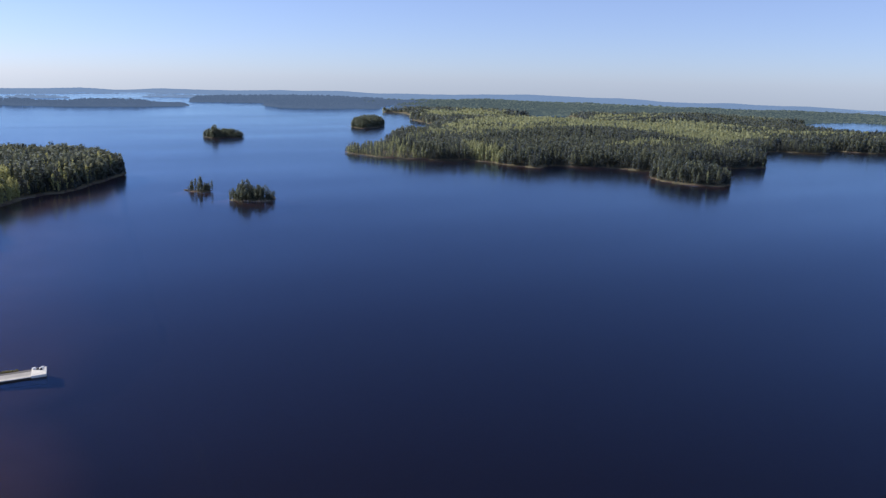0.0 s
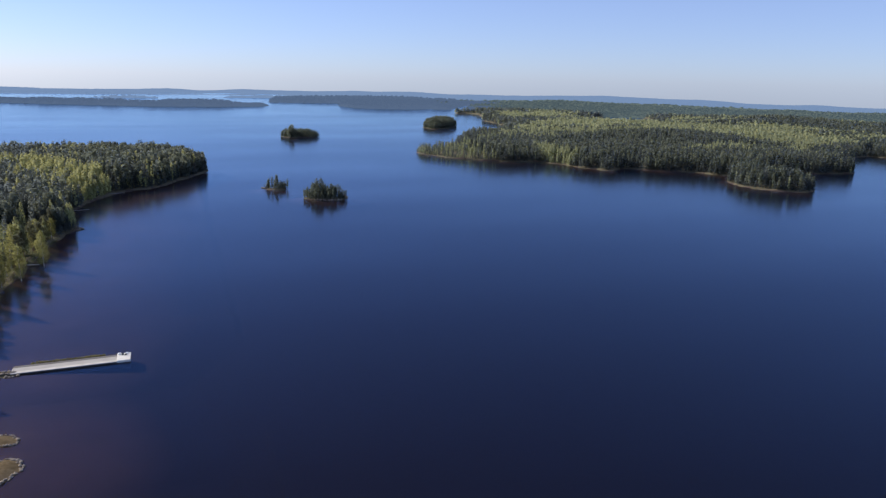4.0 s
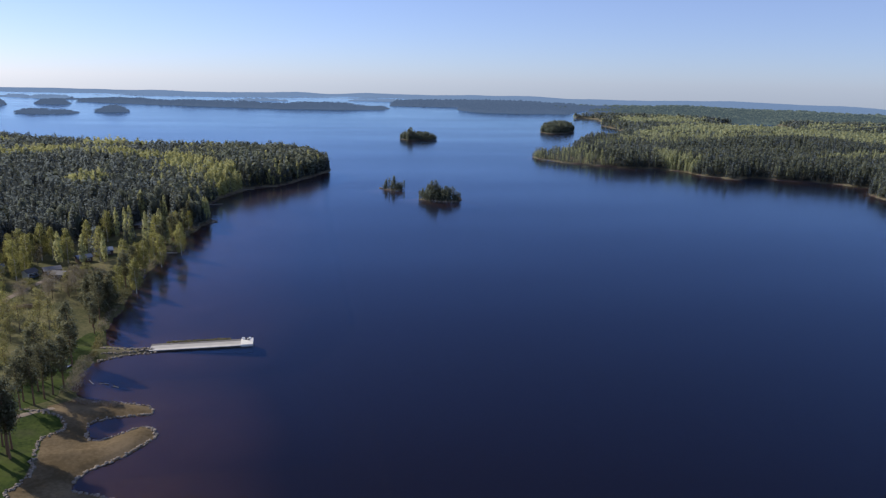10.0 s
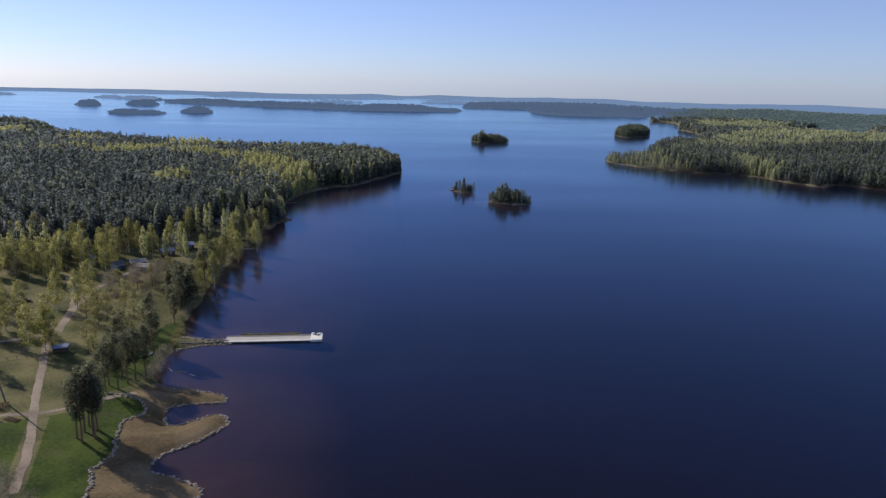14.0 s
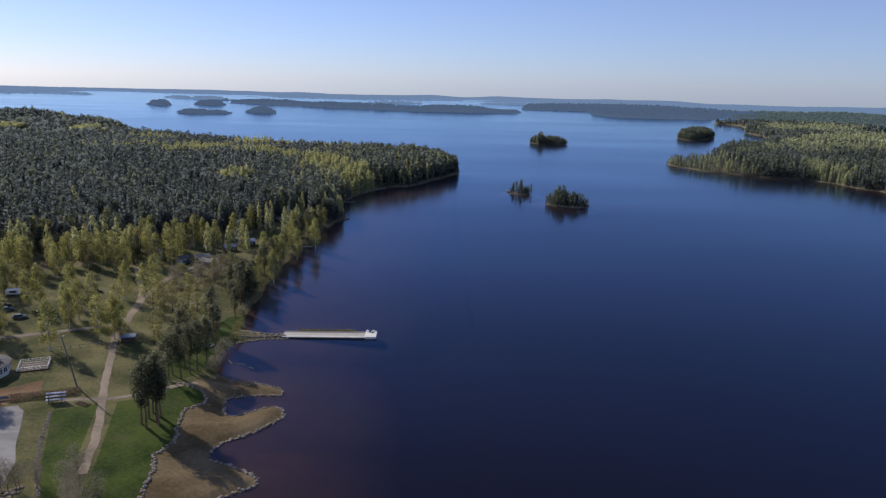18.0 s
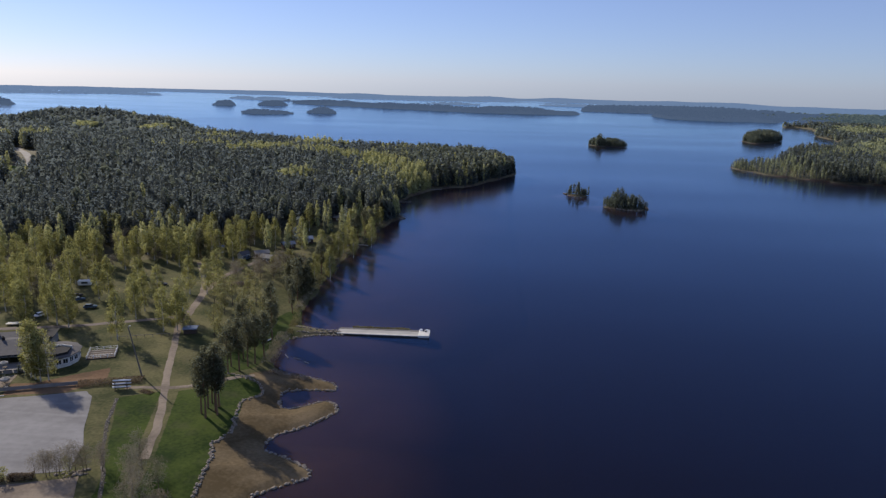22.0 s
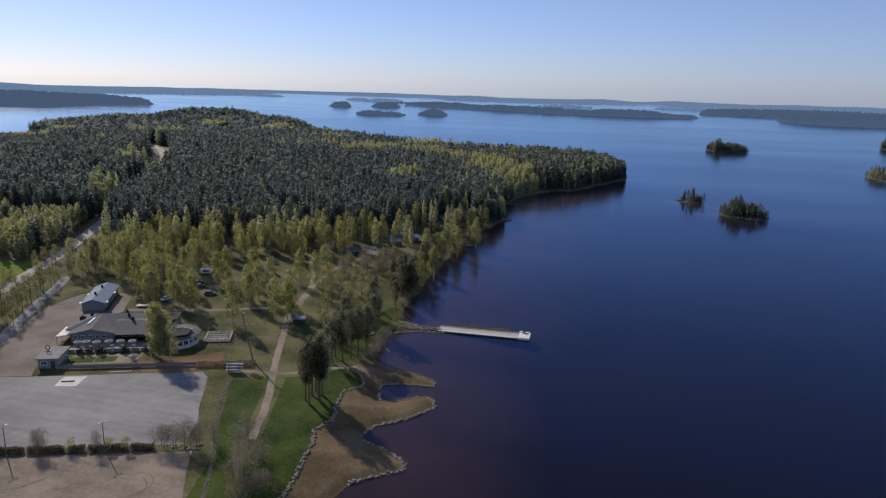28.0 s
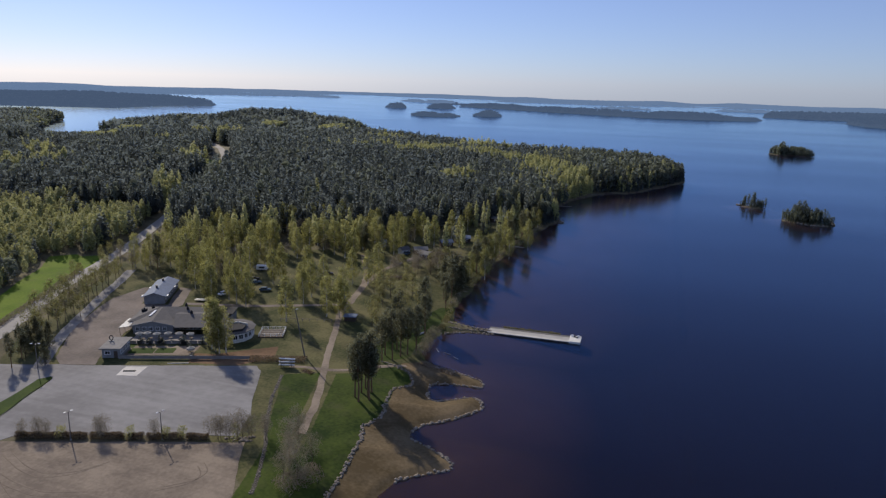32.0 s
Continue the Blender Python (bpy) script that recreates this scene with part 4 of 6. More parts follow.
yard("entrance_drive", [(-148.5, 137.6), (-155, 135), (-172, 129), (-190, 122), (-190, 85), (-134, 85), (-134.4, 97.8), (-136.6, 109), (-142.6, 129.8), (-143.6, 131.8), (-147.1, 133.2)], M["asphalt"], "pale asphalt drive leading to the parking lot", 0.055)
yard("service_yard", [(-141.5, 145), (-139, 140.8), (-143, 139.6), (-148, 137.8), (-152.5, 141), (-161, 153), (-168, 165), (-174, 180), (-177, 190), (-176, 204), (-171.5, 206), (-164, 188.5), (-155, 190.5), (-164, 209), (-159, 209), (-150, 192), (-152, 178), (-149, 163), (-144, 152)],
     M["yard_gravel"], "worn gravel yard beside the restaurant", 0.045)
yard("terrace_paving", [(-140.9, 147.5), (-119, 155.6), (-121.5, 162.5), (-144.5, 153.5)], M["gravel"], "pale sandy paving in front of the terrace", 0.04)
ribbon("side_drive", [(-149.5, 132.5), (-153, 137), (-160.5, 148), (-168.5, 162.5), (-175.5, 177), (-183.5, 193), (-189.5, 207), (-197, 222)], 3.6, M["asphalt"], "pale asphalt side drive", 0.075, "road")
ribbon("main_road", ROAD, 5.6, M["road"], "pale two-lane country road between trees", 0.12, "road", 2.0, 0.1)
ribbon("lake_path", PATHWAY, 1.9, M["gravel"], "sandy footpath through the park to the campsite", 0.06)
ribbon("cross_path", [(-90, 158.5), (-84, 159.5), (-79, 159.5), (-71, 163), (-66, 168), (-61, 172)], 1.6, M["gravel"], "narrow sandy path crossing the lawn", 0.05)
ribbon("service_lane", [(-150, 194), (-136, 197.5), (-126, 200.5), (-112, 207), (-101, 212)], 2.4, M["yard_gravel"], "narrow grey lane behind the restaurant", 0.055)
ribbon("campsite_track", [(-98, 214), (-103, 240), (-104, 262), (-100, 282), (-92, 300)], 2.6, M["gravel"], "sandy track between campsite cabins", 0.05)
yard("traffic_island", [(-135.2, 103), (-137.1, 110), (-138.9, 116.9), (-141.2, 125), (-142.5, 130.2), (-143.7, 130.9), (-145.2, 128.2), (-143.6, 121), (-142.8, 115), (-141.5, 108), (-140.5, 102)], M["lawn"], "narrow grass traffic island beside the parking lot", 0.14)
yard("concrete_pad", [(-128.8, 137.2), (-123.8, 138.5), (-125.2, 144.7), (-130.6, 142.7)], M["concrete_pale"], "pale concrete pad with a dark slot", 0.10)
bm = bmesh.new()
box(bm, -127.6, 140.5, Z0 + 0.09, 3.2, 0.7, 0.12, 21, 0.03)
tagged(part("drain_grate", bm, M["dark_and_shade"]), "dark rectangular drain slot in the concrete pad", "drain")


ribbon("ditch", [(-66.5, 102), (-70, 111), (-74, 119.5), (-79.5, 129), (-85, 141), (-89, 152.5)], 0.8, M["ditch_mud"], "narrow dark ditch beside the lawn", 0.03, "ditch", 0.8, 0.15)


# ---- buildings ----
def window(parent, x, y, z, w, h, turn=0.0):
    """A framed pane set on a wall that faces -y before the turn."""
    bm = bmesh.new()
    m = pose(x, y, z, 0, 0, turn)
    for sx, sz, ox, oz in ((w, 0.12, 0, 0), (w, 0.12, 0, h - 0.12), (0.12, h, -w / 2 + 0.06, 0), (0.12, h, w / 2 - 0.06, 0), (0.07, h, 0, 0)):
        q = m @ Vector((ox, -0.04, oz))
        box(bm, q.x, q.y, q.z, sx, 0.12, sz, turn)
    fr = part("window", bm, M["white_paint"], parent, "white window frame")
    bm = bmesh.new()
    q = m @ Vector((0, -0.01, 0.06))
    box(bm, q.x, q.y, q.z, w - 0.14, 0.08, h - 0.12, turn)
    part("pane", bm, M["glass"], fr)


def door(parent, x, y, z, w=1.0, h=2.05, turn=0.0, mat="dark_wood"):
    bm = bmesh.new()
    q = pose(x, y, z, 0, 0, turn) @ Vector((0, -0.03, 0))
    box(bm, q.x, q.y, q.z, w, 0.1, h, turn, 0.015)
    d = part("door", bm, M[mat], parent)
    bm = bmesh.new()
    q = pose(x, y, z, 0, 0, turn) @ Vector((w * 0.38, -0.11, 1.0))
    box(bm, q.x, q.y, q.z, 0.12, 0.06, 0.05, turn)
    part("handle", bm, M["steel"], d)


def gable_house(name, m, length, width, eave, ridge, wall, roof, label, category="house", wins=3, over=0.45, chimneys=1):
    """Long axis along x; the front long wall faces -y."""
    h = thing(name, m, label, category)
    bm = bmesh.new()
    a, w = length / 2, width / 2
    pts = [(-w, 0), (w, 0), (w, eave), (0, ridge), (-w, eave)]
    ends = [[bm.verts.new((x, y, z)) for y, z in pts] for x in (-a, a)]
    for i in range(5):
        bm.faces.new((ends[0][i], ends[0][(i + 1) % 5], ends[1][(i + 1) % 5], ends[1][i]))
    bm.faces.new(ends[0][::-1])
    bm.faces.new(ends[1])
    bmesh.ops.recalc_face_normals(bm, faces=bm.faces[:])
    part("wall", bm, wall, h)
    slope = (ridge - eave) / w
    for s in (-1, 1):
        bm = bmesh.new()
        slab(bm, [(-a - over, 0, ridge + 0.14), (a + over, 0, ridge + 0.14), (a + over, s * (w + over), eave + 0.14 - slope * over), (-a - over, s * (w + over), eave + 0.14 - slope * over)], 0.12)
        part("roof", bm, roof, h)
    for i in range(wins):
        x = -a + length * (i + 0.5) / wins
        window(h, x, -w, eave * 0.38, min(1.3, length / wins * 0.6), eave * 0.42)
    door(h, a, width * 0.1, 0, turn=90)
    for i in range(chimneys):
        bm = bmesh.new()
        x = -a * 0.4 + i * a * 0.9
        box(bm, x, 0.5, ridge - 0.4, 0.7, 0.55, 1.3, 0, 0.03)
        box(bm, x, 0.5, ridge + 0.9, 0.85, 0.7, 0.1)
        part("chimney", bm, M["black_paint"], h)
    return h


def restaurant():
    h = thing("restaurant", pose(-149, 161, Z0, 0, 0, 21), "long low grey restaurant with dark roofs and a rounded glazed end", "restaurant")

    def plane(name, corners, mat="roof_felt", thick=0.15, label=""):
        bm = bmesh.new()
        slab(bm, corners, thick)
        return part(name, bm, M[mat], h, label)

    # main hall, hipped at both ends
    bm = bmesh.new()
    prism(bm, [(2, 5), (31, 5), (31, 17.5), (2, 17.5)], 0, 2.9)
    part("wall", bm, M["wall_grey"], h)
    e, r = 3.0, 5.3
    a, b, c, d, p, q = (1.2, 4.2, e), (24, 4.2, e), (24, 18.3, e), (1.2, 18.3, e), (8.6, 11.8, r), (16.8, 11.8, r)
    for f in ((a, b, q, p), (b, c, q), (c, d, p, q), (d, a, p)):
        plane("roof", f)
    # near-black colour carries the shade lying on this roof part
    plane("flat_roof", [(18, 9.5, 3.7), (31.5, 9.5, 3.6), (31.5, 18.2, 3.2), (18, 18.2, 3.2)], "dark_and_shade")
    # front wing with a low gable facing the parking lot
    bm = bmesh.new()
    pts = [(3.6, 0), (15.6, 0), (15.6, 2.7), (9.6, 4.0), (3.6, 2.7)]
    ends = [[bm.verts.new((x, y, z)) for x, z in pts] for y in (1.6, 9.0)]
    for i in range(5):
        bm.faces.new((ends[0][i], ends[0][(i + 1) % 5], ends[1][(i + 1) % 5], ends[1][i]))
    bm.faces.new(ends[0][::-1])
    bm.faces.new(ends[1])
    bmesh.ops.recalc_face_normals(bm, faces=bm.faces[:])
    part("front_wall", bm, M["wall_grey"], h)
    for sx in (2.9, 16.3):
        plane("roof", [(9.6, 0.8, 4.25), (9.6, 11.6, 5.32), (sx, 8.5, 3.12), (sx, 0.8, 2.8)])
        plane("gable_trim", [(9.6, 0.72, 4.22), (9.6, 0.8, 4.22), (sx, 0.8, 2.78), (sx, 0.72, 2.78)], "wall_grey", 0.3)
    for i in range(5):
        window(h, 4.9 + i * 2.0, 1.6, 1.0, 1.2, 1.2)
    # terrace roof falling towards the yard, glazing in its shade
    plane("terrace_roof", [(16.4, -0.4, 2.75), (31, -0.4, 2.75), (31, 7.5, 4.5), (14.6, 7.0, 4.55)])
    plane("terrace_roof", [(14.6, 7.0, 4.55), (31, 7.5, 4.5), (31, 10, 3.6), (16, 10.5, 4.4)])
    for i in range(5):
        window(h, 17.6 + i * 2.9, 5.0, 0.25, 2.5, 2.3)
    for i in range(6):
        bm = bmesh.new()
        box(bm, 16.8 + i * 2.8, 0.0, 0, 0.16, 0.16, 2.7)
        part("terrace_post", bm, M["dark_wood"], h)
    bm = bmesh.new()
    box(bm, 16.5, -3.2, 0.02, 23, 7.6, 0.16, 0, 0.02)
    part("terrace_deck", bm, M["grey_wood"], h, "weathered grey terrace deck")
    for i in range(9):
        bm = bmesh.new()
        box(bm, 6.2 + i * 2.5, -6.7, 0.18, 2.3, 0.08, 0.75)
        part("terrace_rail", bm, M["grey_wood"], h)
    # rounded glazed end
    cx, cy, rad = 33.3, -0.3, 6.7
    ring = [(cx + rad * math.cos(t), cy + rad * math.sin(t)) for t in [math.pi * (2 * i + 1) / 12 for i in range(12)]]
    bm = bmesh.new()
    prism(bm, ring, 0, 2.9)
    part("round_wall", bm, M["wall_pale"], h, "pale wall of the rounded end")
    bm = bmesh.new()
    inner = [(cx + (x - cx) * 0.62, cy + (y - cy) * 0.62) for x, y in ring]
    rim = [bm.verts.new((cx + (x - cx) * 1.09, cy + (y - cy) * 1.09, 3.0)) for x, y in ring]
    low = [bm.verts.new((v.co.x, v.co.y, 2.84)) for v in rim]
    top = [bm.verts.new((x, y, 3.75)) for x, y in inner]
    for i in range(12):
        j = (i + 1) % 12
        bm.faces.new((rim[i], rim[j], top[j], top[i]))
        bm.faces.new((low[i], low[j], rim[j], rim[i]))
    bm.faces.new(top)
    bm.faces.new(low[::-1])
    bmesh.ops.recalc_face_normals(bm, faces=bm.faces[:])
    part("round_roof", bm, M["roof_felt"], h)
    for i in range(7, 14):
        t = math.pi * 2 * i / 12
        k = rad * math.cos(math.pi / 12)
        for off in (-0.85, 0.85):
            x, y = cx + k * math.cos(t) - off * math.sin(t), cy + k * math.sin(t) + off * math.cos(t)
            window(h, x, y, 0.95, 1.4, 1.5, math.degrees(t) + 90)
    # raised near-black block painted as the shade of a sunken terrace, pale parapet behind
    bm = bmesh.new()
    prism(bm, [(31.7, -4.9), (34.6, -6.1), (37.7, -4.7), (38.1, -1.2), (35.2, 0.5), (31.9, -1.0)], 2.95, 3.95)
    part("recess_shade", bm, M["dark_and_shade"], h, "raised near-black block painted as a shaded roof opening")
    bm = bmesh.new()
    box(bm, 36.9, -0.25, 3.5, 3.4, 0.22, 0.85, -32)
    box(bm, 33.6, 0.1, 3.5, 3.4, 0.22, 0.85, 24)
    part("parapet", bm, M["wall_pale"], h)
    # roof furniture
    for x, y, z, s in ((3.8, 11.6, 3.7, 1.5), (6.2, 12.6, 4.2, 0.8), (16.4, 13.0, 4.9, 0.7), (17.6, 10.4, 4.6, 0.7), (19.6, 7.2, 4.4, 0.7)):
        bm = bmesh.new()
        box(bm, x, y, z, s, s * 0.8, 0.9, 0, 0.04)
        tube(bm, (x, y, z + 0.9), (x, y, z + 1.3), 0.2)
        part("roof_vent", bm, M["dark_and_shade"], h)
    bm = bmesh.new()
    slab(bm, [(7.0, 5.6, 4.3), (7.8, 5.6, 4.5), (8.4, 9.4, 5.0), (7.6, 9.4, 4.8)], 0.14)
    part("skylight", bm, M["lamp_glass"], h, "long pale skylight")
    # striped entrance canopy
    for i in range(6):
        y0, y1 = 0.6 + i * 1.37, 0.6 + i * 1.37 + 1.29
        plane("awning_strip", [(-0.2, y0, 2.35), (2.8, y0, 2.75), (2.8, y1, 2.75), (-0.2, y1, 2.35)], "wall_pale", 0.07, "white canopy strip")
    for y in (0.8, 4.6, 8.5):
        bm = bmesh.new()
        tube(bm, (0.0, y, 0), (0.0, y, 2.3), 0.07)
        part("awning_post", bm, M["steel"], h)
    door(h, 2.0, 7.0, 0, 1.6, 2.1, -90)


restaurant()


def kiosk():
    h = thing("kiosk", pose(-140.9, 145.3, Z0, 0, 0, 21), "small flat-roofed grey kiosk with a dark ring sign on its roof", "kiosk")
    bm = bmesh.new()
    prism(bm, [(0.1, 0), (4.9, 0), (4.9, 7.6), (0.1, 7.6)], 0, 2.7)
    part("wall", bm, M["wall_grey"], h)
    bm = bmesh.new()
    box(bm, 2.5, 3.9, 2.7, 6.0, 9.2, 0.3, 0, 0.04)
    part("roof", bm, M["roof_pale"], h, "flat pale grey felt roof")
    for i in range(4):
        window(h, 4.9, 1.2 + i * 1.8, 0.9, 1.3, 1.3, 90)
    window(h, 1.6, 0.0, 1.0, 1.6, 1.1)
    door(h, 3.8, 0, 0)
    bm = bmesh.new()
    n = 20
    for i in range(n):
        a, b = 2 * math.pi * i / n, 2 * math.pi * (i + 1) / n
        tube(bm, (0.9 + 0.5 * math.cos(a), 5, 4.05 + 0.7 * math.sin(a)), (0.9 + 0.5 * math.cos(b), 5, 4.05 + 0.7 * math.sin(b)), 0.13, sides=6)
    tube(bm, (0.9, 5, 3.0), (0.9, 5, 3.42), 0.12)
    part("ring_sign", bm, M["black_paint"], h, "dark ring-shaped sign")
    bm = bmesh.new()
    box(bm, 0.9, 5.0, 3.0, 1.4, 0.5, 0.15)
    part("sign_base", bm, M["wall_grey"], h)


kiosk()
annex = gable_house("annex", pose(-163.7, 198.6, Z0, 0, 0, 115), 19.6, 6.8, 2.8, 4.0, M["wall_grey"], M["roof_metal"],
                    "long annex with a blue-grey sheet metal roof behind the restaurant", "building", 6, 0.6, 2)
for sx, sy in ((-8.5, -3.8), (2, -3.8), (-8.5, 3.8), (1, 3.8)):
    bm = bmesh.new()
    box(bm, sx, sy, 2.5, 1.7, 1.1, 0.25, 0, 0.03)
    part("entrance_canopy", bm, M["white_paint"], annex)
for x, y, turn, wall, roof, L in ((-99, 294, 30, "dark_wood", "roof_pale", 6.0), (-94, 287, -20, "dark_wood", "roof_pale", 5.4), (-92.5, 313, 35, "dark_wood", "roof_metal", 5.6), (-98, 345, 40, "dark_wood", "roof_felt", 6.0), (-121, 300, 20, "wall_pale", "roof_metal", 5.0),
                                  (-106, 291, 60, "wall_pale", "roof_felt", 4.4), (-88, 325, 25, "dark_wood", "roof_metal", 7.5), (-88, 388, 15, "dark_wood", "roof_felt", 9.0), (-79, 396, 25, "dark_wood", "roof_metal", 8.0), (-82, 382, 10, "dark_wood", "roof_pale", 8.4)):
    gable_house("cabin", pose(x, y, float(land(np.array(x), np.array(y))[1]), 0, 0, turn), L, L * 0.72, 2.2, 3.2, M[wall], M[roof], "small gabled campsite cabin among birches", "cabin", 2, 0.35, 0)
gable_house("lake_house", pose(321, 775, 2.2, 0, 0, -20), 15, 9, 3.2, 6.0, M["dark_wood"], M["roof_felt"], "brown timber lake house with a dark roof on the far shore", "house", 4, 0.6, 1)


M["cream_wall"] = plain("cream_wall", (0.5, 0.38, 0.2), 0.8)
gable_house("farmhouse", pose(-548, 490, float(land(np.array(-548.0), np.array(490.0))[1]), 0, 0, 45), 16, 9, 5.2, 8.5, M["cream_wall"], M["roof_felt"], "cream-yellow house with a dark roof half hidden by the wood", "house", 5, 0.5, 1)


# ---- terrace furniture ----
def parasol():
    e = thing("parasol", pose(0, 0, 0), "open beige canvas parasol on the restaurant terrace", "parasol", "terrace parasols")
    bm = bmesh.new()
    tube(bm, (0, 0, 0.0), (0, 0, 2.85), 0.045)
    part("pole", bm, M["steel"], e)
    bm = bmesh.new()
    tip = bm.verts.new((0, 0, 2.9))
    rim = [bm.verts.new((1.2 * math.cos(a), 1.2 * math.sin(a), 2.4)) for a in [math.pi * i / 4 for i in range(8)]]
    hem = [bm.verts.new((v.co.x * 0.93, v.co.y * 0.93, 1.95)) for v in rim]
    for i in range(8):
        bm.faces.new((rim[i], rim[(i + 1) % 8], tip))
        bm.faces.new((hem[i], hem[(i + 1) % 8], rim[(i + 1) % 8], rim[i]))
    part("canopy", bm, M["canvas"], e)
    bm = bmesh.new()
    box(bm, 0, 0, 0, 0.8, 0.8, 0.12, 0, 0.02)
    part("base_plate", bm, M["concrete"], e)
    return e


def terrace_table():
    e = thing("terrace_table", pose(0, 0, 0), "round dark terrace table under a parasol", "table", "terrace tables")
    bm = bmesh.new()
    bmesh.ops.create_cone(bm, cap_ends=True, segments=14, radius1=0.6, radius2=0.6, depth=0.05, matrix=pose(0.9, 0.1, 0.73))
    part("tabletop", bm, M["dark_wood"], e)
    bm = bmesh.new()
    tube(bm, (0.9, 0.1, 0), (0.9, 0.1, 0.71), 0.06)
    part("leg", bm, M["steel"], e)
    return e


base = pose(-149, 161, Z0 + 0.18, 0, 0, 21)
first, table = parasol(), terrace_table()
for i in range(6):
    m = base @ pose((7.8, 10.0, 12.9, 16.0, 19.2, 22.5)[i], -4.9 + 0.3 * math.sin(i * 2.3), 0, 0, 0, i * 17)
    if i:
        copy_thing(first, m)
        copy_thing(table, m)
    else:
        first.matrix_basis = m
        table.matrix_basis = m
far_one = copy_thing(first, pose(-119.8, 158.2, Z0, 0, 0, 10) @ pose(0, -3.0, 0))

# ---- fence along the yard ----
def fence(name, a, b, height, label, mat, gap=2.4):
    a, b = Vector(a), Vector(b)
    run = b - a
    f = thing(name, Matrix.Translation(a), label, "fence")
    n = max(2, round(run.length / gap))
    ang = math.degrees(math.atan2(run.y, run.x))
    for i in range(n + 1):
        bm = bmesh.new()
        q = run * (i / n)
        box(bm, q.x, q.y, -0.1, 0.13, 0.13, height + 0.15, ang)
        part("post", bm, mat, f)
    for i in range(n):
        bm = bmesh.new()
        q = run * ((i + 0.5) / n)
        box(bm, q.x, q.y, 0.12, run.length / n - 0.16, 0.05, height - 0.15, ang)
        part("panel", bm, mat, f)


fence("yard_fence", (-136.0, 146.3, Z0), (-102.6, 158.6, Z0), 1.1, "low weathered grey board fence along the parking lot", M["grey_wood"])


def railing_pen():
    e = thing("railed_deck", pose(-107.2, 178.5, Z0, 0, 0, 21), "small deck with white railings beside the restaurant", "deck")
    bm = bmesh.new()
    box(bm, 0, 0, 0, 7.4, 6.6, 0.35, 0, 0.02)
    part("deck", bm, M["dark_wood"], e)
    for (ax, ay), (bx, by) in (((-3.6, -3.2), (3.6, -3.2)), ((3.6, -3.2), (3.6, 3.2)), ((3.6, 3.2), (-3.6, 3.2)), ((-3.6, 3.2), (-3.6, -3.2))):
        for z in (0.75, 1.2):
            bm = bmesh.new()
            box(bm, (ax + bx) / 2, (ay + by) / 2, z, abs(bx - ax) + 0.06, abs(by - ay) + 0.06, 0.07)
            part("rail", bm, M["white_paint"], e)
        for i in range(4):
            bm = bmesh.new()
            box(bm, ax + (bx - ax) * i / 4, ay + (by - ay) * i / 4, 0.35, 0.14, 0.14, 1.0)
            part("post", bm, M["white_paint"], e)
    for i in range(3):
        bm = bmesh.new()
        box(bm, 0, -1.6 + i * 1.6, 0.7, 6.0, 0.5, 0.1)
        box(bm, -2.4, -1.6 + i * 1.6, 0.35, 0.1, 0.4, 0.36)
        box(bm, 2.4, -1.6 + i * 1.6, 0.35, 0.1, 0.4, 0.36)
        part("bench", bm, M["grey_wood"], e)


railing_pen()


# ---- boats on their rack ----
def boat():
    e = thing("rowing_boat", pose(0, 0, 0), "white rowing boat turned upside down on a rack", "boat", "upturned rowing boats")
    bm = bmesh.new()
    n, k = 13, 8
    rows = []
    for i in range(n):
        t = i / (n - 1)
        half = 0.4 * math.sin(math.pi * (0.12 + 0.88 * t) ** 0.8) ** 0.6 if t < 1 else 0.05
        half = max(half, 0.04)
        rows.append([bm.verts.new((-2.2 + 4.4 * t, half * math.cos(math.pi * j / k), 0.36 * math.sin(math.pi * j / k) ** 0.8 * (0.75 + 0.25 * math.sin(math.pi * t)))) for j in range(k + 1)])
    for a, b in zip(rows, rows[1:]):
        for j in range(k):
            bm.faces.new((a[j], a[j + 1], b[j + 1], b[j]))
    bm.faces.new(rows[0])
    bmesh.ops.recalc_face_normals(bm, faces=bm.faces[:])
    part("hull", bm, M["white_paint"], e)
    bm = bmesh.new()
    box(bm, 0, 0, 0.33, 4.0, 0.06, 0.06)
    part("keel", bm, M["dark_wood"], e)
    bm = bmesh.new()
    for s in (-1, 1):
        box(bm, 0.1, s * 0.4, -0.03, 3.4, 0.1, 0.09)
    part("gunwale", bm, M["dark_wood"], e)
    return e


rack = thing("boat_rack", pose(-90.4, 157.6, Z0, 0, 0, 15), "dark timber rack carrying three tiers of upturned boats", "rack")
for sx in (-1.4, 1.4):
    for sz in (0.45, 1.3, 2.15):
        bm = bmesh.new()
        box(bm, sx, 0, sz, 0.12, 1.7, 0.12)
        part("beam", bm, M["dark_wood"], rack)
    for sy in (-0.8, 0.8):
        bm = bmesh.new()
        box(bm, sx, sy, 0, 0.14, 0.14, 2.3)
        part("post", bm, M["dark_wood"], rack)
first = boat()
first.matrix_basis = pose(-90.4, 157.6, Z0 + 0.59, 0, 0, 15)
for up, flip in ((1.44, 2), (2.29, 180)):
    copy_thing(first, pose(-90.4, 157.6, Z0, 0, 0, 15) @ pose(0.1, 0.05, up, 0, 0, flip))

beached = copy_thing(first, pose(-66.2, 198.6, float(land(np.array(-66.2), np.array(198.6))[1]) + 0.03, 0, 0, 65))
tagged(beached, "white rowing boat turned over on the grassy bank")

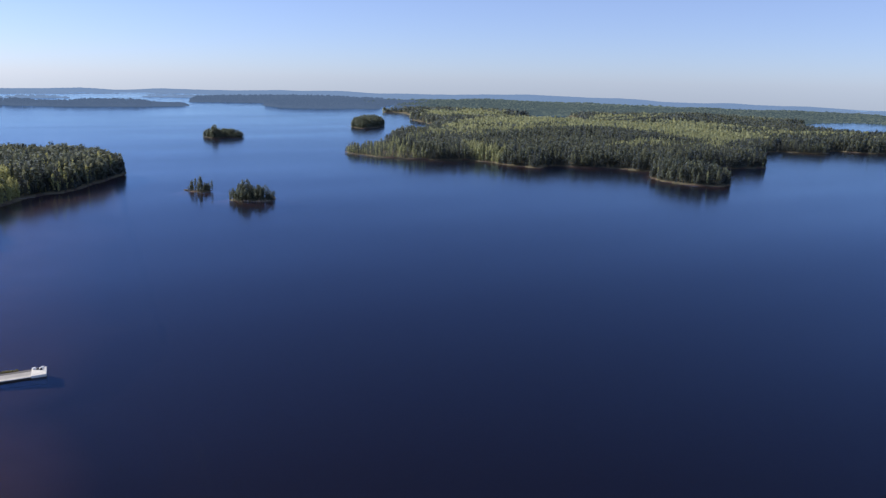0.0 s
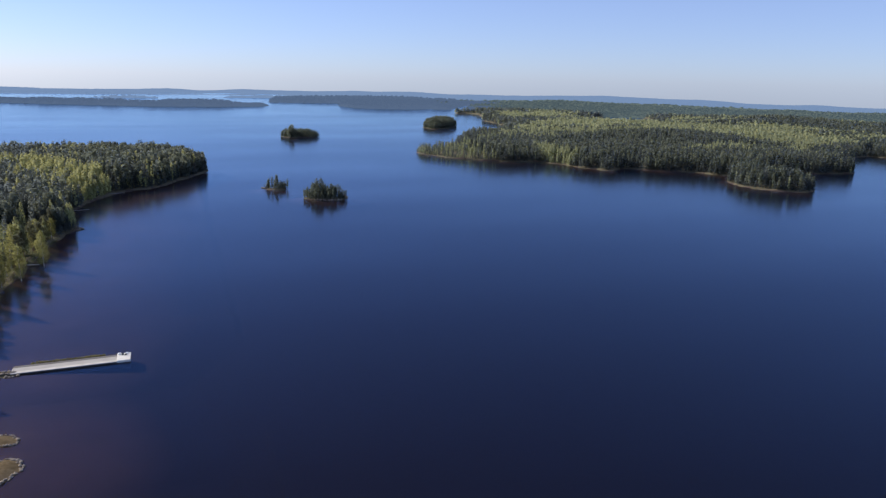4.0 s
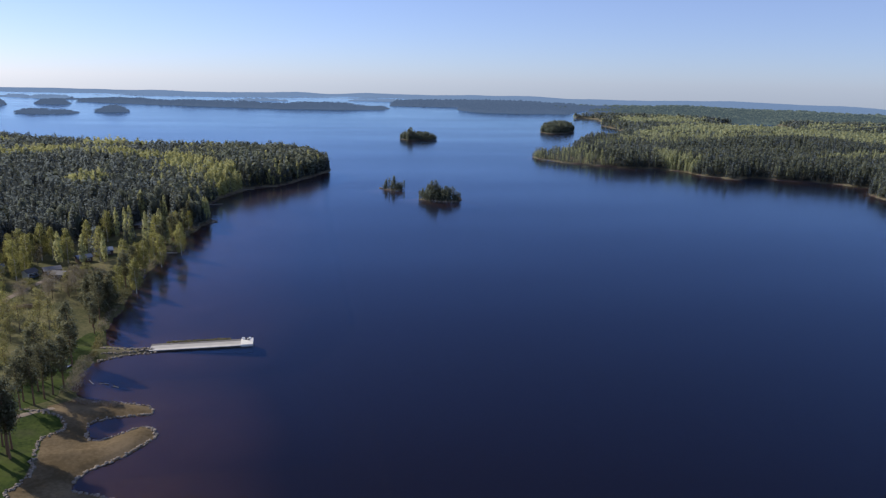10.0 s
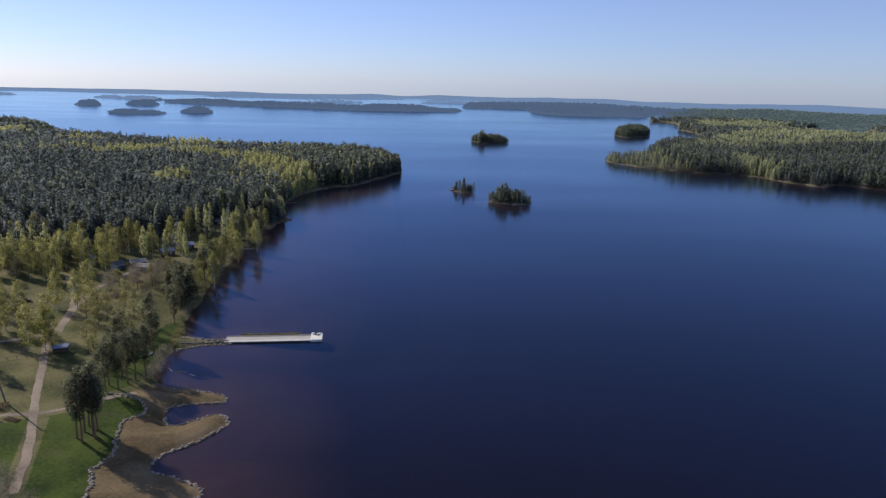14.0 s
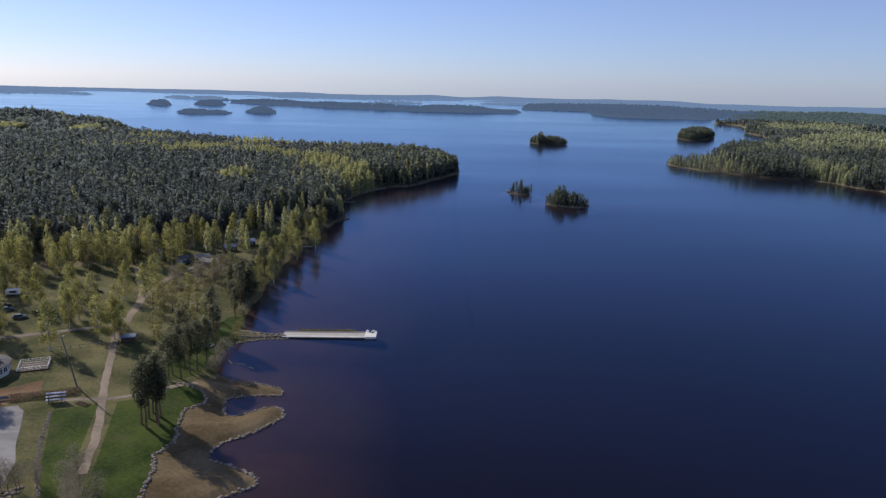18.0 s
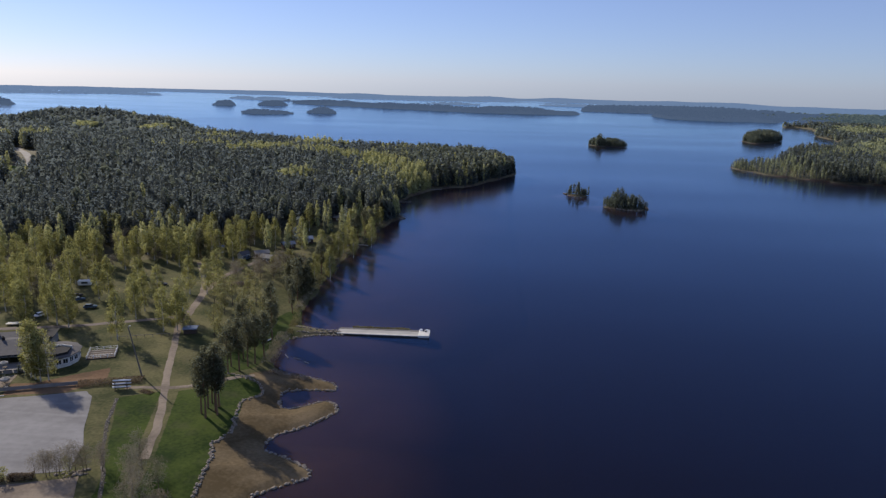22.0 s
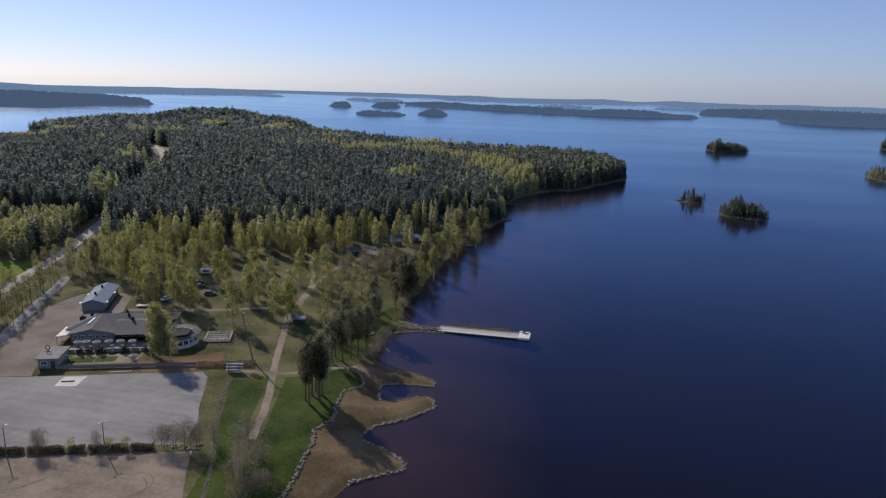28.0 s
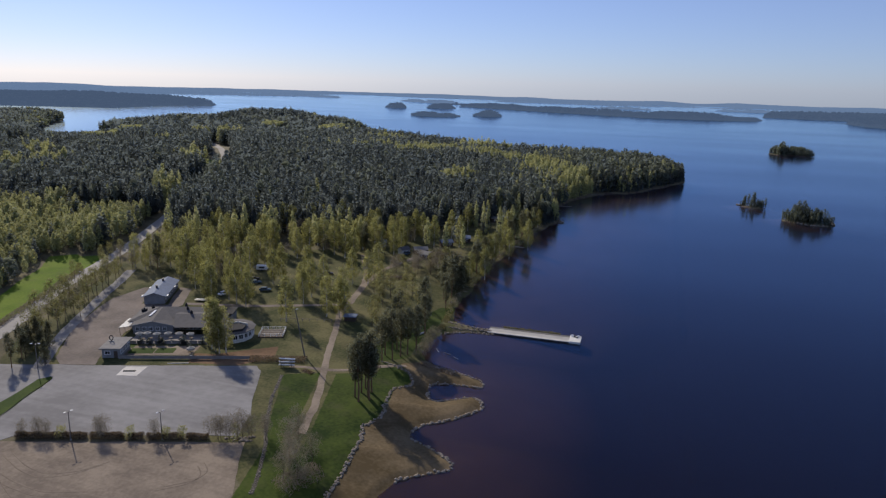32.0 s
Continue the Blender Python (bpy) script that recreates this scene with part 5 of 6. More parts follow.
# ---- lamps ----
def lamp_post(x, y, height, heads, label, turn=0.0, arm=0.7, z=Z0):
    e = thing("street_lamp", pose(x, y, z, 0, 0, turn), label, "street lamp")
    bm = bmesh.new()
    tube(bm, (0, 0, 0), (0, 0, height), 0.13, 0.075, 10)
    part("pole", bm, M["steel"], e)
    bm = bmesh.new()
    tube(bm, (0, 0, 0), (0, 0, 0.35), 0.2, 0.2, 10)
    part("base", bm, M["concrete"], e)
    for i in range(heads):
        s = -1 if i else 1
        bm = bmesh.new()
        tube(bm, (0, 0, height - 0.1), (s * arm, 0, height + 0.12), 0.05, 0.04, 6)
        part("arm", bm, M["steel"], e)
        bm = bmesh.new()
        box(bm, s * (arm + 0.2), 0, height + 0.04, 0.56, 0.26, 0.13, 0, 0.04)
        hd = part("lamp_head", bm, M["lamp_glass"], e, "pale lamp head")
    return e


lamp_post(-113.6, 106.8, 6.6, 2, "two-armed steel lamp post in the hedge between the lots", 70, 0.5)
lamp_post(-95.6, 113.4, 6.6, 2, "two-armed steel lamp post in the hedge between the lots", 70, 0.5)
lamp_post(-149.6, 132.4, 7.6, 2, "two-armed steel lamp post beside the entrance drive", 20, 0.8)
leaning = lamp_post(-89.2, 165.6, 14.0, 1, "tall single lamp post leaning beside the lake path", 40, 0.25)
for piece in leaning.children:
    if piece.name.startswith("pole"):
        piece.scale, piece.data.materials[0] = (1.7, 1.7, 1.0), M["weathered_pole"]
leaning.matrix_world = pose(-89.2, 165.6, Z0, 0, -11, 0) @ pose(0, 0, 0, 0, 0, 40)


# ---- pier ----
# pier sides turned from the sun: their shade is put into a darkened concrete
M["shaded_concrete"] = plain("shaded_concrete", (0.07, 0.066, 0.06), 0.8, scale=0.4, fine=3.0, spread=0.35)


def pier():
    e = thing("pier", pose(-47.0, 212.6, 0, 0, 0, 1.2), "long pale concrete pier with a white end platform", "pier")
    bm = bmesh.new()
    box(bm, 13.2, 0, -2.5, 26.4, 5.6, 2.85, 0, 0.05)
    part("pier_body", bm, M["shaded_concrete"], e, "concrete side with its shade put into the colour")
    for i in range(9):
        bm = bmesh.new()
        box(bm, 1.5 + i * 2.93, -2.15, 0.35, 2.9, 1.3, 0.17, 0, 0.012)
        part("deck_slab", bm, M["concrete_pale"], e)
    bm = bmesh.new()
    box(bm, 13.2, 0.0, 0.35, 26.4, 2.85, 0.1, 0, 0.02)
    part("walkway", bm, M["concrete"], e, "grey worn walkway")
    bm = bmesh.new()
    box(bm, 13.2, 2.15, 0.35, 26.4, 1.35, 0.13, 0, 0.03)
    part("gravel_strip", bm, M["old_asphalt"], e, "dark gravel strip")
    bm = bmesh.new()
    box(bm, 28.1, 0, 0.0, 3.6, 5.7, 0.72, 0, 0.05)
    part("end_platform", bm, M["wall_pale"], e, "white concrete end platform")
    bm = bmesh.new()
    box(bm, 28.1, 0, -2.5, 3.5, 5.6, 2.5)
    part("platform_base", bm, M["shaded_concrete"], e)
    for x, y, s in ((26.9, 2.1, 0.8), (27.8, 1.4, 0.6), (28.6, 0.9, 0.55), (28.9, 2.0, 0.7)):
        bm = bmesh.new()
        box(bm, x, y, 0.72, s, s * 0.6, 0.45, 20, 0.04)
        part("mooring_block", bm, M["black_paint"] if s < 0.65 else M["white_paint"], e)


pier()


def jetty(x, y, turn, length):
    e = thing("jetty", pose(x, y, 0, 0, 0, turn), "narrow weathered wooden jetty on the wooded shore", "jetty", "shore jetties")
    for i in range(int(length / 0.5)):
        bm = bmesh.new()
        box(bm, 0.25 + i * 0.5, 0, 0.5, 0.46, 1.6, 0.08)
        part("plank", bm, M["grey_wood"], e)
    for i in range(3):
        for s in (-0.7, 0.7):
            bm = bmesh.new()
            tube(bm, (0.4 + i * (length - 0.8) / 2, s, -1.5), (0.4 + i * (length - 0.8) / 2, s, 0.5), 0.09)
            part("pile", bm, M["dark_wood"], e)


jetty(-66, 334, -8, 8)
jetty(-60, 462, 15, 9)
jetty(-44, 523, 10, 9)


# ---- worn tracks and driftwood ----
for k, pts in enumerate(([(-121, 97), (-114, 94), (-108, 93), (-103, 96), (-100, 101)], [(-122, 92), (-112, 89), (-104, 88), (-96, 91)], [(-82, 107), (-79, 104.5), (-79.5, 101), (-84, 97)],
                         [(-118, 90), (-106, 84), (-92, 84)])):
    for off in (0.0, 1.5):
        ribbon("tyre_track", [(x + off * 0.3, y + off) for x, y in pts], 0.3, M["gravel_worn"], "faint curved tyre track worn in gravel", 0.075, "tyre track", 0.8, 0.08)
for x, y, turn, ln in ((-57.5, 190, 120, 3.2), (-54, 188.5, 160, 2.6), (-50.5, 186, 140, 2.2)):
    bm = bmesh.new()
    tube(bm, (-ln / 2, 0, 0.05), (ln / 2, 0.15, 0.08), 0.13, 0.08, 7)
    o = part("driftwood_log", bm, M["grey_wood"])
    o.matrix_world = pose(x, y, 0, 0, 0, turn)
    tagged(o, "pale driftwood log floating in the shallows", "log", "floating logs")
# ---- single trees of the park ----
def limbed(rng, mat_bark, mat_leaf, height, low, girth, shape, count, size, trunk, name, label, limbs=9, lean=0.25, droop=0.0, thin=0.7, clump=0.55):
    """A tree with a tapered bent trunk, limbs, and a crown of leaf sprays gathered round the limb ends."""
    e = thing(name, pose(0, 0, 0), label, "tree")
    bm = bmesh.new()
    pts = [Vector((rng.normal(0, lean) * i / 4, rng.normal(0, lean) * i / 4, height * 0.93 * i / 4)) for i in range(5)]
    for i in range(4):
        tube(bm, pts[i], pts[i + 1], trunk * (1 - 0.22 * i), trunk * (1 - 0.22 * (i + 1)), 7)
    tips = []
    for i in range(limbs):
        h = low + (1 - low) * (i + rng.random()) / limbs * 0.9
        a = rng.random() * 6.283
        rr = girth * shape((h - low) / (1 - low)) * rng.uniform(0.55, 0.95)
        f = min(3.999, h / 0.93 * 4)
        root = pts[int(f)].lerp(pts[int(f) + 1], f - int(f)) if f < 3.99 else pts[4]
        tip = root + Vector((math.cos(a) * rr, math.sin(a) * rr, rr * 0.5))
        tube(bm, root, tip, trunk * 0.3, trunk * 0.1, 5)
        tips.append(tip)
    part("trunk", bm, mat_bark, e)
    v, f = [], []
    while len(f) < count:
        h = rng.random()
        rr = shape(h)
        if rng.random() > rr + 0.1:
            continue
        if rng.random() < clump:
            t = tips[rng.integers(0, len(tips))]
            c = np.array(t) + rng.normal(0, 1, 3) * girth * np.array([0.2, 0.2, 0.26])
        else:
            a, q = rng.random() * 6.283, rng.random() ** 0.5
            c = np.array([math.cos(a) * rr * q * girth, math.sin(a) * rr * q * girth, height * (low + (1 - low) * h)])
        c[2] = min(c[2], height * 1.02)
        u = rng.normal(0, 1, 3)
        u /= np.linalg.norm(u)
        w = np.cross(u, rng.normal(0, 1, 3))
        w /= np.linalg.norm(w) + 1e-9
        s = size * rng.uniform(0.55, 1.35)
        b = len(v)
        if thin > 0.3:
            v += [c + u * s, c - u * s * 0.5 + w * s * 0.85 - (0, 0, droop * s), c - u * s * 0.5 - w * s * 0.85]
            f.append((b, b + 1, b + 2))
            continue
        v += [c + u * s, c + w * s * thin, c - u * s * 0.8 - (0, 0, droop * s), c - w * s * thin]
        f.append((b, b + 1, b + 2, b + 3))
    v = np.array(v)
    me = mesh_from("crown", v, np.array(f), [mat_leaf], smooth=thin > 0.3)
    if thin > 0.3:      # leafy crowns are lit as lumpy rounded masses
        away = v * (1, 1, 0.16) - (0, 0, height * 0.16 * (low + (1 - low) * 0.3))
        away = away / (np.linalg.norm(away, axis=1)[:, None] + 1e-9) + np.repeat(rng.normal(0, 0.3, (len(f), 3)), 3, axis=0)
        away /= np.linalg.norm(away, axis=1)[:, None] + 1e-9
        me.normals_split_custom_set_from_vertices(away.astype(np.float32))
    crown = new("crown", me)
    crown.parent = e
    return e


def pine_crown(h):
    return (0.35 + 0.65 * h / 0.45) if h < 0.45 else max(0.05, 1 - ((h - 0.45) / 0.58) ** 1.6)


rt = np.random.default_rng(11)
BIRCH_T = [limbed(rt, M["birch_bark"], M["birch"], 14 + rt.normal(0, 0.7), 0.12, 2.1, birch_shape, 3600, 0.17, 0.17, "birch",
                  "slender birch in fresh yellow-green spring leaf", 22, droop=0.4, clump=0.62) for i in range(5)]
ALDER_T = [limbed(rt, M["bark"], M["alder"], 10.5 + rt.normal(0, 0.8), 0.34, 1.8, birch_shape, 1300, 0.16, 0.12, "roadside_tree",
                  "tall roadside tree in thin olive spring leaf", 20, droop=0.3, clump=0.7) for i in range(4)]
PINE_T = [limbed(rt, M["pine_bark"], M["pine_needle"], 16 + rt.normal(0, 0.8), 0.33, 2.25, pine_crown, 2800, 0.21, 0.22, "pine",
                 "tall dark pine with a bare lower trunk", 12) for i in range(4)]
SPRUCE_T = [limbed(rt, M["bark"], M["pine_needle"], 16.5, 0.08, 2.9, lambda h: max(0.04, 1 - h) ** 0.85, 3000, 0.27, 0.24, "spruce", "dense dark spruce at the water's edge", 16, 0.1, 0.5) for i in range(2)]
BARE_T = [limbed(rt, M["bark"], M["twig_grey"], 7.5 + rt.normal(0, 0.6), 0.25, 2.2, pine_shape, 750, 0.55, 0.1, "bare_tree", "leafless grey-brown young tree", 22, thin=0.06) for i in range(3)]

FIRST = {}


def plant(templates, places, group, low=0.9, high=1.1, wide=1.0):
    for i, (x, y) in enumerate(places):
        t = templates[int(rt.integers(0, len(templates)))]
        z = float(land(np.array(float(x)), np.array(float(y)))[1]) - 0.05
        s = rt.uniform(low, high)
        m = pose(x, y, z, 0, 0, rt.uniform(0, 360)) @ Matrix.Diagonal((s * wide, s * wide, s, 1))
        if t.name not in FIRST:
            FIRST[t.name] = 1
            t.matrix_basis = m
            tagged(t, group=group)
        else:
            c = copy_thing(t, pose(0, 0, 0))
            c.matrix_basis = m
            tagged(c, group=group)


PARK_BIRCHES = [(-113, 159.5), (-115, 160.5), (-116.8, 161.5), (-111.5, 160.5), (-145, 199), (-134, 200), (-129, 198), (-139, 203), (-109, 190), (-133, 229), (-135, 226), (-114, 217), (-127, 240), (-113, 209), (-99, 199), (-95, 200),
                (-93, 200), (-99, 211), (-107, 237), (-101, 238), (-99, 244), (-142, 197), (-154, 212), (-131, 203), (-145, 220), (-158, 210), (-164, 220), (-176, 227), (-186, 232), (-164, 232), (-164, 239),
                (-166, 227), (-190, 242), (-179, 238), (-179, 251), (-190, 230), (-196, 232), (-123, 231), (-113, 225), (-148, 217), (-116, 213)]
BELT_BIRCHES = [(-163, 263), (-160, 268), (-152, 273), (-147, 278), (-140, 288), (-134, 287), (-131, 300), (-130, 309), (-123, 301), (-118, 306), (-110, 317), (-106, 318), (-98, 311),
                (-95, 330), (-92, 350), (-110, 302), (-86, 313), (-73, 297), (-63, 271), (-69, 343), (-61, 310), (-56, 330), (-193, 257), (-185, 256), (-174, 252),
                (-178, 266), (-186, 245), (-160, 252), (-152, 237), (-166, 267), (-158, 266), (-146, 265), (-142, 282), (-134, 277), (-127, 273), (-119, 287), (-114, 284), (-109, 286), (-66, 301)]
ROADSIDE = [(-171, 153), (-170, 159), (-173, 165), (-172, 170), (-175.5, 171), (-168, 150), (-178, 178), (-181, 183), (-177, 166), (-184, 190), (-187, 196), (-190, 202), (-182, 176), (-192, 208), (-196, 214),
            (-186, 186), (-194, 205), (-174.5, 160), (-180, 172), (-189, 193), (-166.5, 146)]
FIELDSIDE = [(-191, 177), (-195, 186), (-202, 198.5), (-204, 203), (-186, 166), (-216, 232), (-218, 240), (-212, 223)]
PARK_PINES = [(-65.4, 147), (-63.6, 145), (-65, 150), (-61.6, 147), (-65, 152.6), (-62.8, 151.4), (-62.6, 148.6), (-64, 181), (-63, 186), (-66, 174), (-68, 171), (-65, 200), (-67, 206), (-65, 178), (-69, 176), (-68, 183), (-70, 190)]
plant(BIRCH_T, PARK_BIRCHES, "park birches", 0.95, 1.18, 1.05)
plant(BIRCH_T, BELT_BIRCHES, "birches at the wood's edge", 1.0, 1.2, 1.08)
plant(ALDER_T, [(-82, 197), (-76, 203), (-75, 211), (-78, 191), (-86, 216), (-80, 218), (-73, 216), (-84, 206), (-89, 220), (-87, 226), (-92, 232), (-84, 233), (-79, 227), (-93, 225), (-86, 240)], "sparse park trees", 0.75, 1.1, 1.15)
plant(ALDER_T, ROADSIDE, "roadside trees", 0.8, 1.15, 1.1)
plant(ALDER_T, FIELDSIDE, "fieldside trees", 0.75, 1.0, 1.15)
plant(PINE_T, PARK_PINES[:7], "beach pines", 0.82, 1.08, 1.12)
plant(PINE_T, PARK_PINES[7:], "park pines", 0.74, 1.0, 1.2)
plant(SPRUCE_T, [(-70, 246), (-75, 254), (-71.5, 251), (-67.5, 250), (-72, 258), (-68.5, 256)], "spruces", 0.66, 0.82, 1.55)
plant(PINE_T, [(-68, 232), (-68, 240), (-66, 226), (-70, 236)], "shore pines", 0.6, 0.8, 1.2)
plant(SPRUCE_T, [(-151.5, 136.5), (-163.5, 142.6), (-164, 146), (-160, 143.6), (-161, 147), (-161, 139)], "drive spruces", 0.42, 0.56, 1.3)
plant(PINE_T, [(-160, 137), (-157.5, 131.5)], "drive pines", 0.6, 0.7)
plant(BARE_T, [(-65, 114), (-60, 108), (-63, 108), (-61, 116), (-63.5, 111), (-68.5, 123.5), (-66.5, 120.5), (-67, 117)], "bare young trees", 0.8, 1.15)
# loose wood between the belt and the campsite
extra = []
for i in range(4000):
    x, y = rt.uniform(-205, -64), rt.uniform(205, 330)
    if len(extra) >= 128:
        break
    ok = line_gap(np.array(x), np.array(y), PATHWAY) > 3.5 and line_gap(np.array(x), np.array(y), ROAD) > 6 and float(inside(np.array(x), np.array(y), HOME)) > 3
    ok = ok and not (x > -84 and y < 262) and float(inside(np.array(x), np.array(y), VERGE)) < -3 and not (-122 < x < -82 and 236 < y < 268) and not (-176 < x < -150 and y < 216) and ((y > 270 and x < -108) or (x < -150 and y > 218))
    ok = ok and min([math.hypot(x - a, y - b) for a, b in extra + PARK_BIRCHES + BELT_BIRCHES] + [math.hypot(x + 96, y - 288) * 0.33]) > 3.9
    if ok:
        extra.append((x, y))
plant(BIRCH_T, extra[:62], "campsite birches", 0.75, 1.15, 1.02)
plant(PINE_T, extra[62:70], "campsite pines", 0.8, 1.0)
plant(BARE_T, extra[70:128], "bare young trees", 0.8, 1.2)
SHORE_TREES = []
for (ax, ay), (bx, by) in zip(SHORE, SHORE[1:]):
    n = max(1, int(math.hypot(bx - ax, by - ay) / 3.7)) if 262 < by < 400 else 0
    for i in range(n):
        SHORE_TREES.append((ax + (bx - ax) * (i + 0.5) / n - rt.uniform(2.5, 6), ay + (by - ay) * (i + 0.5) / n))
plant(BIRCH_T, SHORE_TREES[::3], "shore birches", 0.6, 0.85, 1.6)
plant(ALDER_T, SHORE_TREES[1::3], "shore alders", 0.6, 0.95, 1.6)
plant(PINE_T, SHORE_TREES[2::3], "shore pines", 0.55, 0.85, 1.4)


# grey undergrowth round the cabins
thicket = [(rt.uniform(-100, -72), rt.uniform(254, 286)) for i in range(46)]
thicket = [p for p in thicket if line_gap(np.array(p[0]), np.array(p[1]), PATHWAY) > 3 and math.dist(p, (-94, 285)) > 7]
plant(BARE_T, thicket[::2], "bare young trees", 0.6, 1.0, 1.3)
plant(ALDER_T, thicket[1::4], "sparse campsite trees", 0.5, 0.8, 1.5)


# ---- hedges and shrubs ----
def brush(name, a, b, width, height, mat, label, count, size, category="hedge", z=Z0, thin=0.6):
    """A dense run of twigs in a rounded block from a to b."""
    rs = np.random.default_rng(int(abs(a[0] * 7 + a[1] * 3)) + count)
    t, o, h = rs.random(count), rs.uniform(-1, 1, count), rs.random(count) ** 0.7
    dx, dy = b[0] - a[0], b[1] - a[1]
    ln = math.hypot(dx, dy)
    nx, ny = -dy / ln, dx / ln
    bulge = np.sqrt(np.clip(1 - 0.75 * h ** 3, 0, 1))
    c = np.stack([a[0] + dx * t + nx * o * width / 2 * bulge, a[1] + dy * t + ny * o * width / 2 * bulge, z + h * height * (0.85 + 0.2 * waves(a[0] + dx * t, a[1] + dy * t, 0.9, 1.0))], -1)
    u = rs.normal(0, 1, (count, 3))
    u /= np.linalg.norm(u, axis=1)[:, None]
    w = np.cross(u, rs.normal(0, 1, (count, 3)))
    w /= np.linalg.norm(w, axis=1)[:, None]
    s = size * rs.uniform(0.5, 1.3, count)[:, None]
    v = np.stack([c + u * s, c + w * s * thin, c - u * s, c - w * s * thin], 1)
    v[..., 2] = np.maximum(v[..., 2], z - 0.05)
    ob = new(name, mesh_from(name, v.reshape(-1, 3), np.arange(count * 4).reshape(-1, 4), [mat]))
    return tagged(ob, label, category)


H0, H1 = np.array((-125.4, 103.8)), np.array((-79.5, 119.4))
for i, (t0, t1) in enumerate(((0.0, 0.31), (0.325, 0.475), (0.49, 0.56), (0.575, 0.735), (0.75, 0.845))):
    a, b = H0 + (H1 - H0) * t0, H0 + (H1 - H0) * t1
    brush("hedge", a, b, 1.8, 1.5, M["hedge_brown"], "clipped leafless brown hedge between the two lots", int(900 * np.hypot(*(b - a))), 0.13, thin=0.5)
for t, s, mat in ((0.03, 3.6, "twig"), (0.1, 4.2, "twig"), (0.13, 4.0, "twig"), (0.2, 3.4, "alder"), (0.36, 4.6, "twig"), (0.4, 4.8, "twig"), (0.5, 3.6, "alder"), (0.61, 4.2, "twig"), (0.66, 3.0, "alder"),
                  (0.73, 3.6, "alder"), (0.85, 5.0, "twig_grey"), (0.89, 5.2, "twig_grey"), (0.94, 5.4, "twig_grey"), (0.97, 4.6, "alder"), (1.0, 6.2, "twig_grey"), (1.04, 6.0, "twig_grey"), (1.1, 5.4, "twig")):
    c = H0 + (H1 - H0) * t
    if mat != "alder":
        plant(BARE_T, [tuple(c), tuple(c + rt.normal(0, 0.7, 2))], "bare young trees", s / 8.5, s / 7.0)
        continue
    brush("shrub", c - (0.8, 0.2), c + (0.8, 0.2), 2.4, s, M[mat], "budding shrub rising above the hedge", 380, 0.2, "shrub", thin=0.5)
brush("yard_hedge", (-102.5, 158.4), (-87.6, 163.4), 4.6, 1.0, M["hedge_brown"], "broad brown leafless hedge beside the boats", 4200, 0.2, thin=0.4)
brush("roadside_brush", (-186, 149), (-214, 214), 3.0, 1.4, M["twig_grey"], "low tangled brush along the road", 4200, 0.5, "brush", thin=0.15)
brush("lawn_brush", (-62, 104), (-57.5, 112), 5.0, 3.2, M["twig"], "dark leafless brush on the lawn", 1500, 0.5, "brush", thin=0.12)
brush("shore_scrub", (-60.5, 181), (-62.5, 204), 4.5, 2.4, M["twig_grey"], "leafless grey scrub at the water's edge", 2600, 0.4, "scrub", 0.8, 0.12)
brush("spit_scrub", (-58.5, 176.5), (-47, 172.5), 3.0, 1.0, M["twig"], "low brown scrub on the grassy spit", 1100, 0.3, "scrub", 0.8, 0.2)
brush("pier_reeds", (-43, 216.0), (-24, 216.4), 1.0, 0.9, M["reed"], "dry yellow reeds along the pier", 900, 0.3, "reeds", 0.0)
brush("shore_reeds", (-63, 219), (-61.5, 206), 3.0, 1.1, M["reed"], "dry reeds and brush at the pier's root", 1300, 0.3, "reeds", 0.3)


# ---- stones along the spits and walls ----
def stone_mesh(seed):
    bm = bmesh.new()
    bmesh.ops.create_icosphere(bm, subdivisions=1, radius=0.5)
    for v in bm.verts:
        v.co = v.co * (1 + 0.28 * noise.noise(v.co * 2.1 + Vector((seed * 3.1, seed, 0)))) 
        v.co.z *= 0.72
    me = bpy.data.meshes.new("stone")
    bm.to_mesh(me)
    bm.free()
    me.materials.append(M["rock"])
    return me


STONES = [stone_mesh(i) for i in range(6)]


def stone_line(name, pts, label, step=0.95, size=0.95, cap=300, z=None):
    e = thing(name, pose(pts[0][0], pts[0][1], 0), label, "stone wall")
    n = 0
    for (ax, ay), (bx, by) in zip(pts, pts[1:]):
        k = max(1, int(math.hypot(bx - ax, by - ay) / step))
        for i in range(k):
            if n >= cap:
                return
            t = (i + rt.uniform(0.2, 0.8)) / k
            x, y = ax + (bx - ax) * t + rt.normal(0, 0.22), ay + (by - ay) * t + rt.normal(0, 0.22)
            g = float(land(np.array(x), np.array(y))[1]) if z is None else z
            s = size * rt.uniform(0.6, 1.35)
            o = new("stone", STONES[int(rt.integers(0, 6))])
            o.parent = e
            o.matrix_local = pose(x - pts[0][0], y - pts[0][1], max(g, -0.1) + 0.12 * s, rt.uniform(-20, 20), rt.uniform(-20, 20), rt.uniform(0, 360)) @ Matrix.Diagonal((s * rt.uniform(0.8, 1.3), s, s, 1))
            n += 1


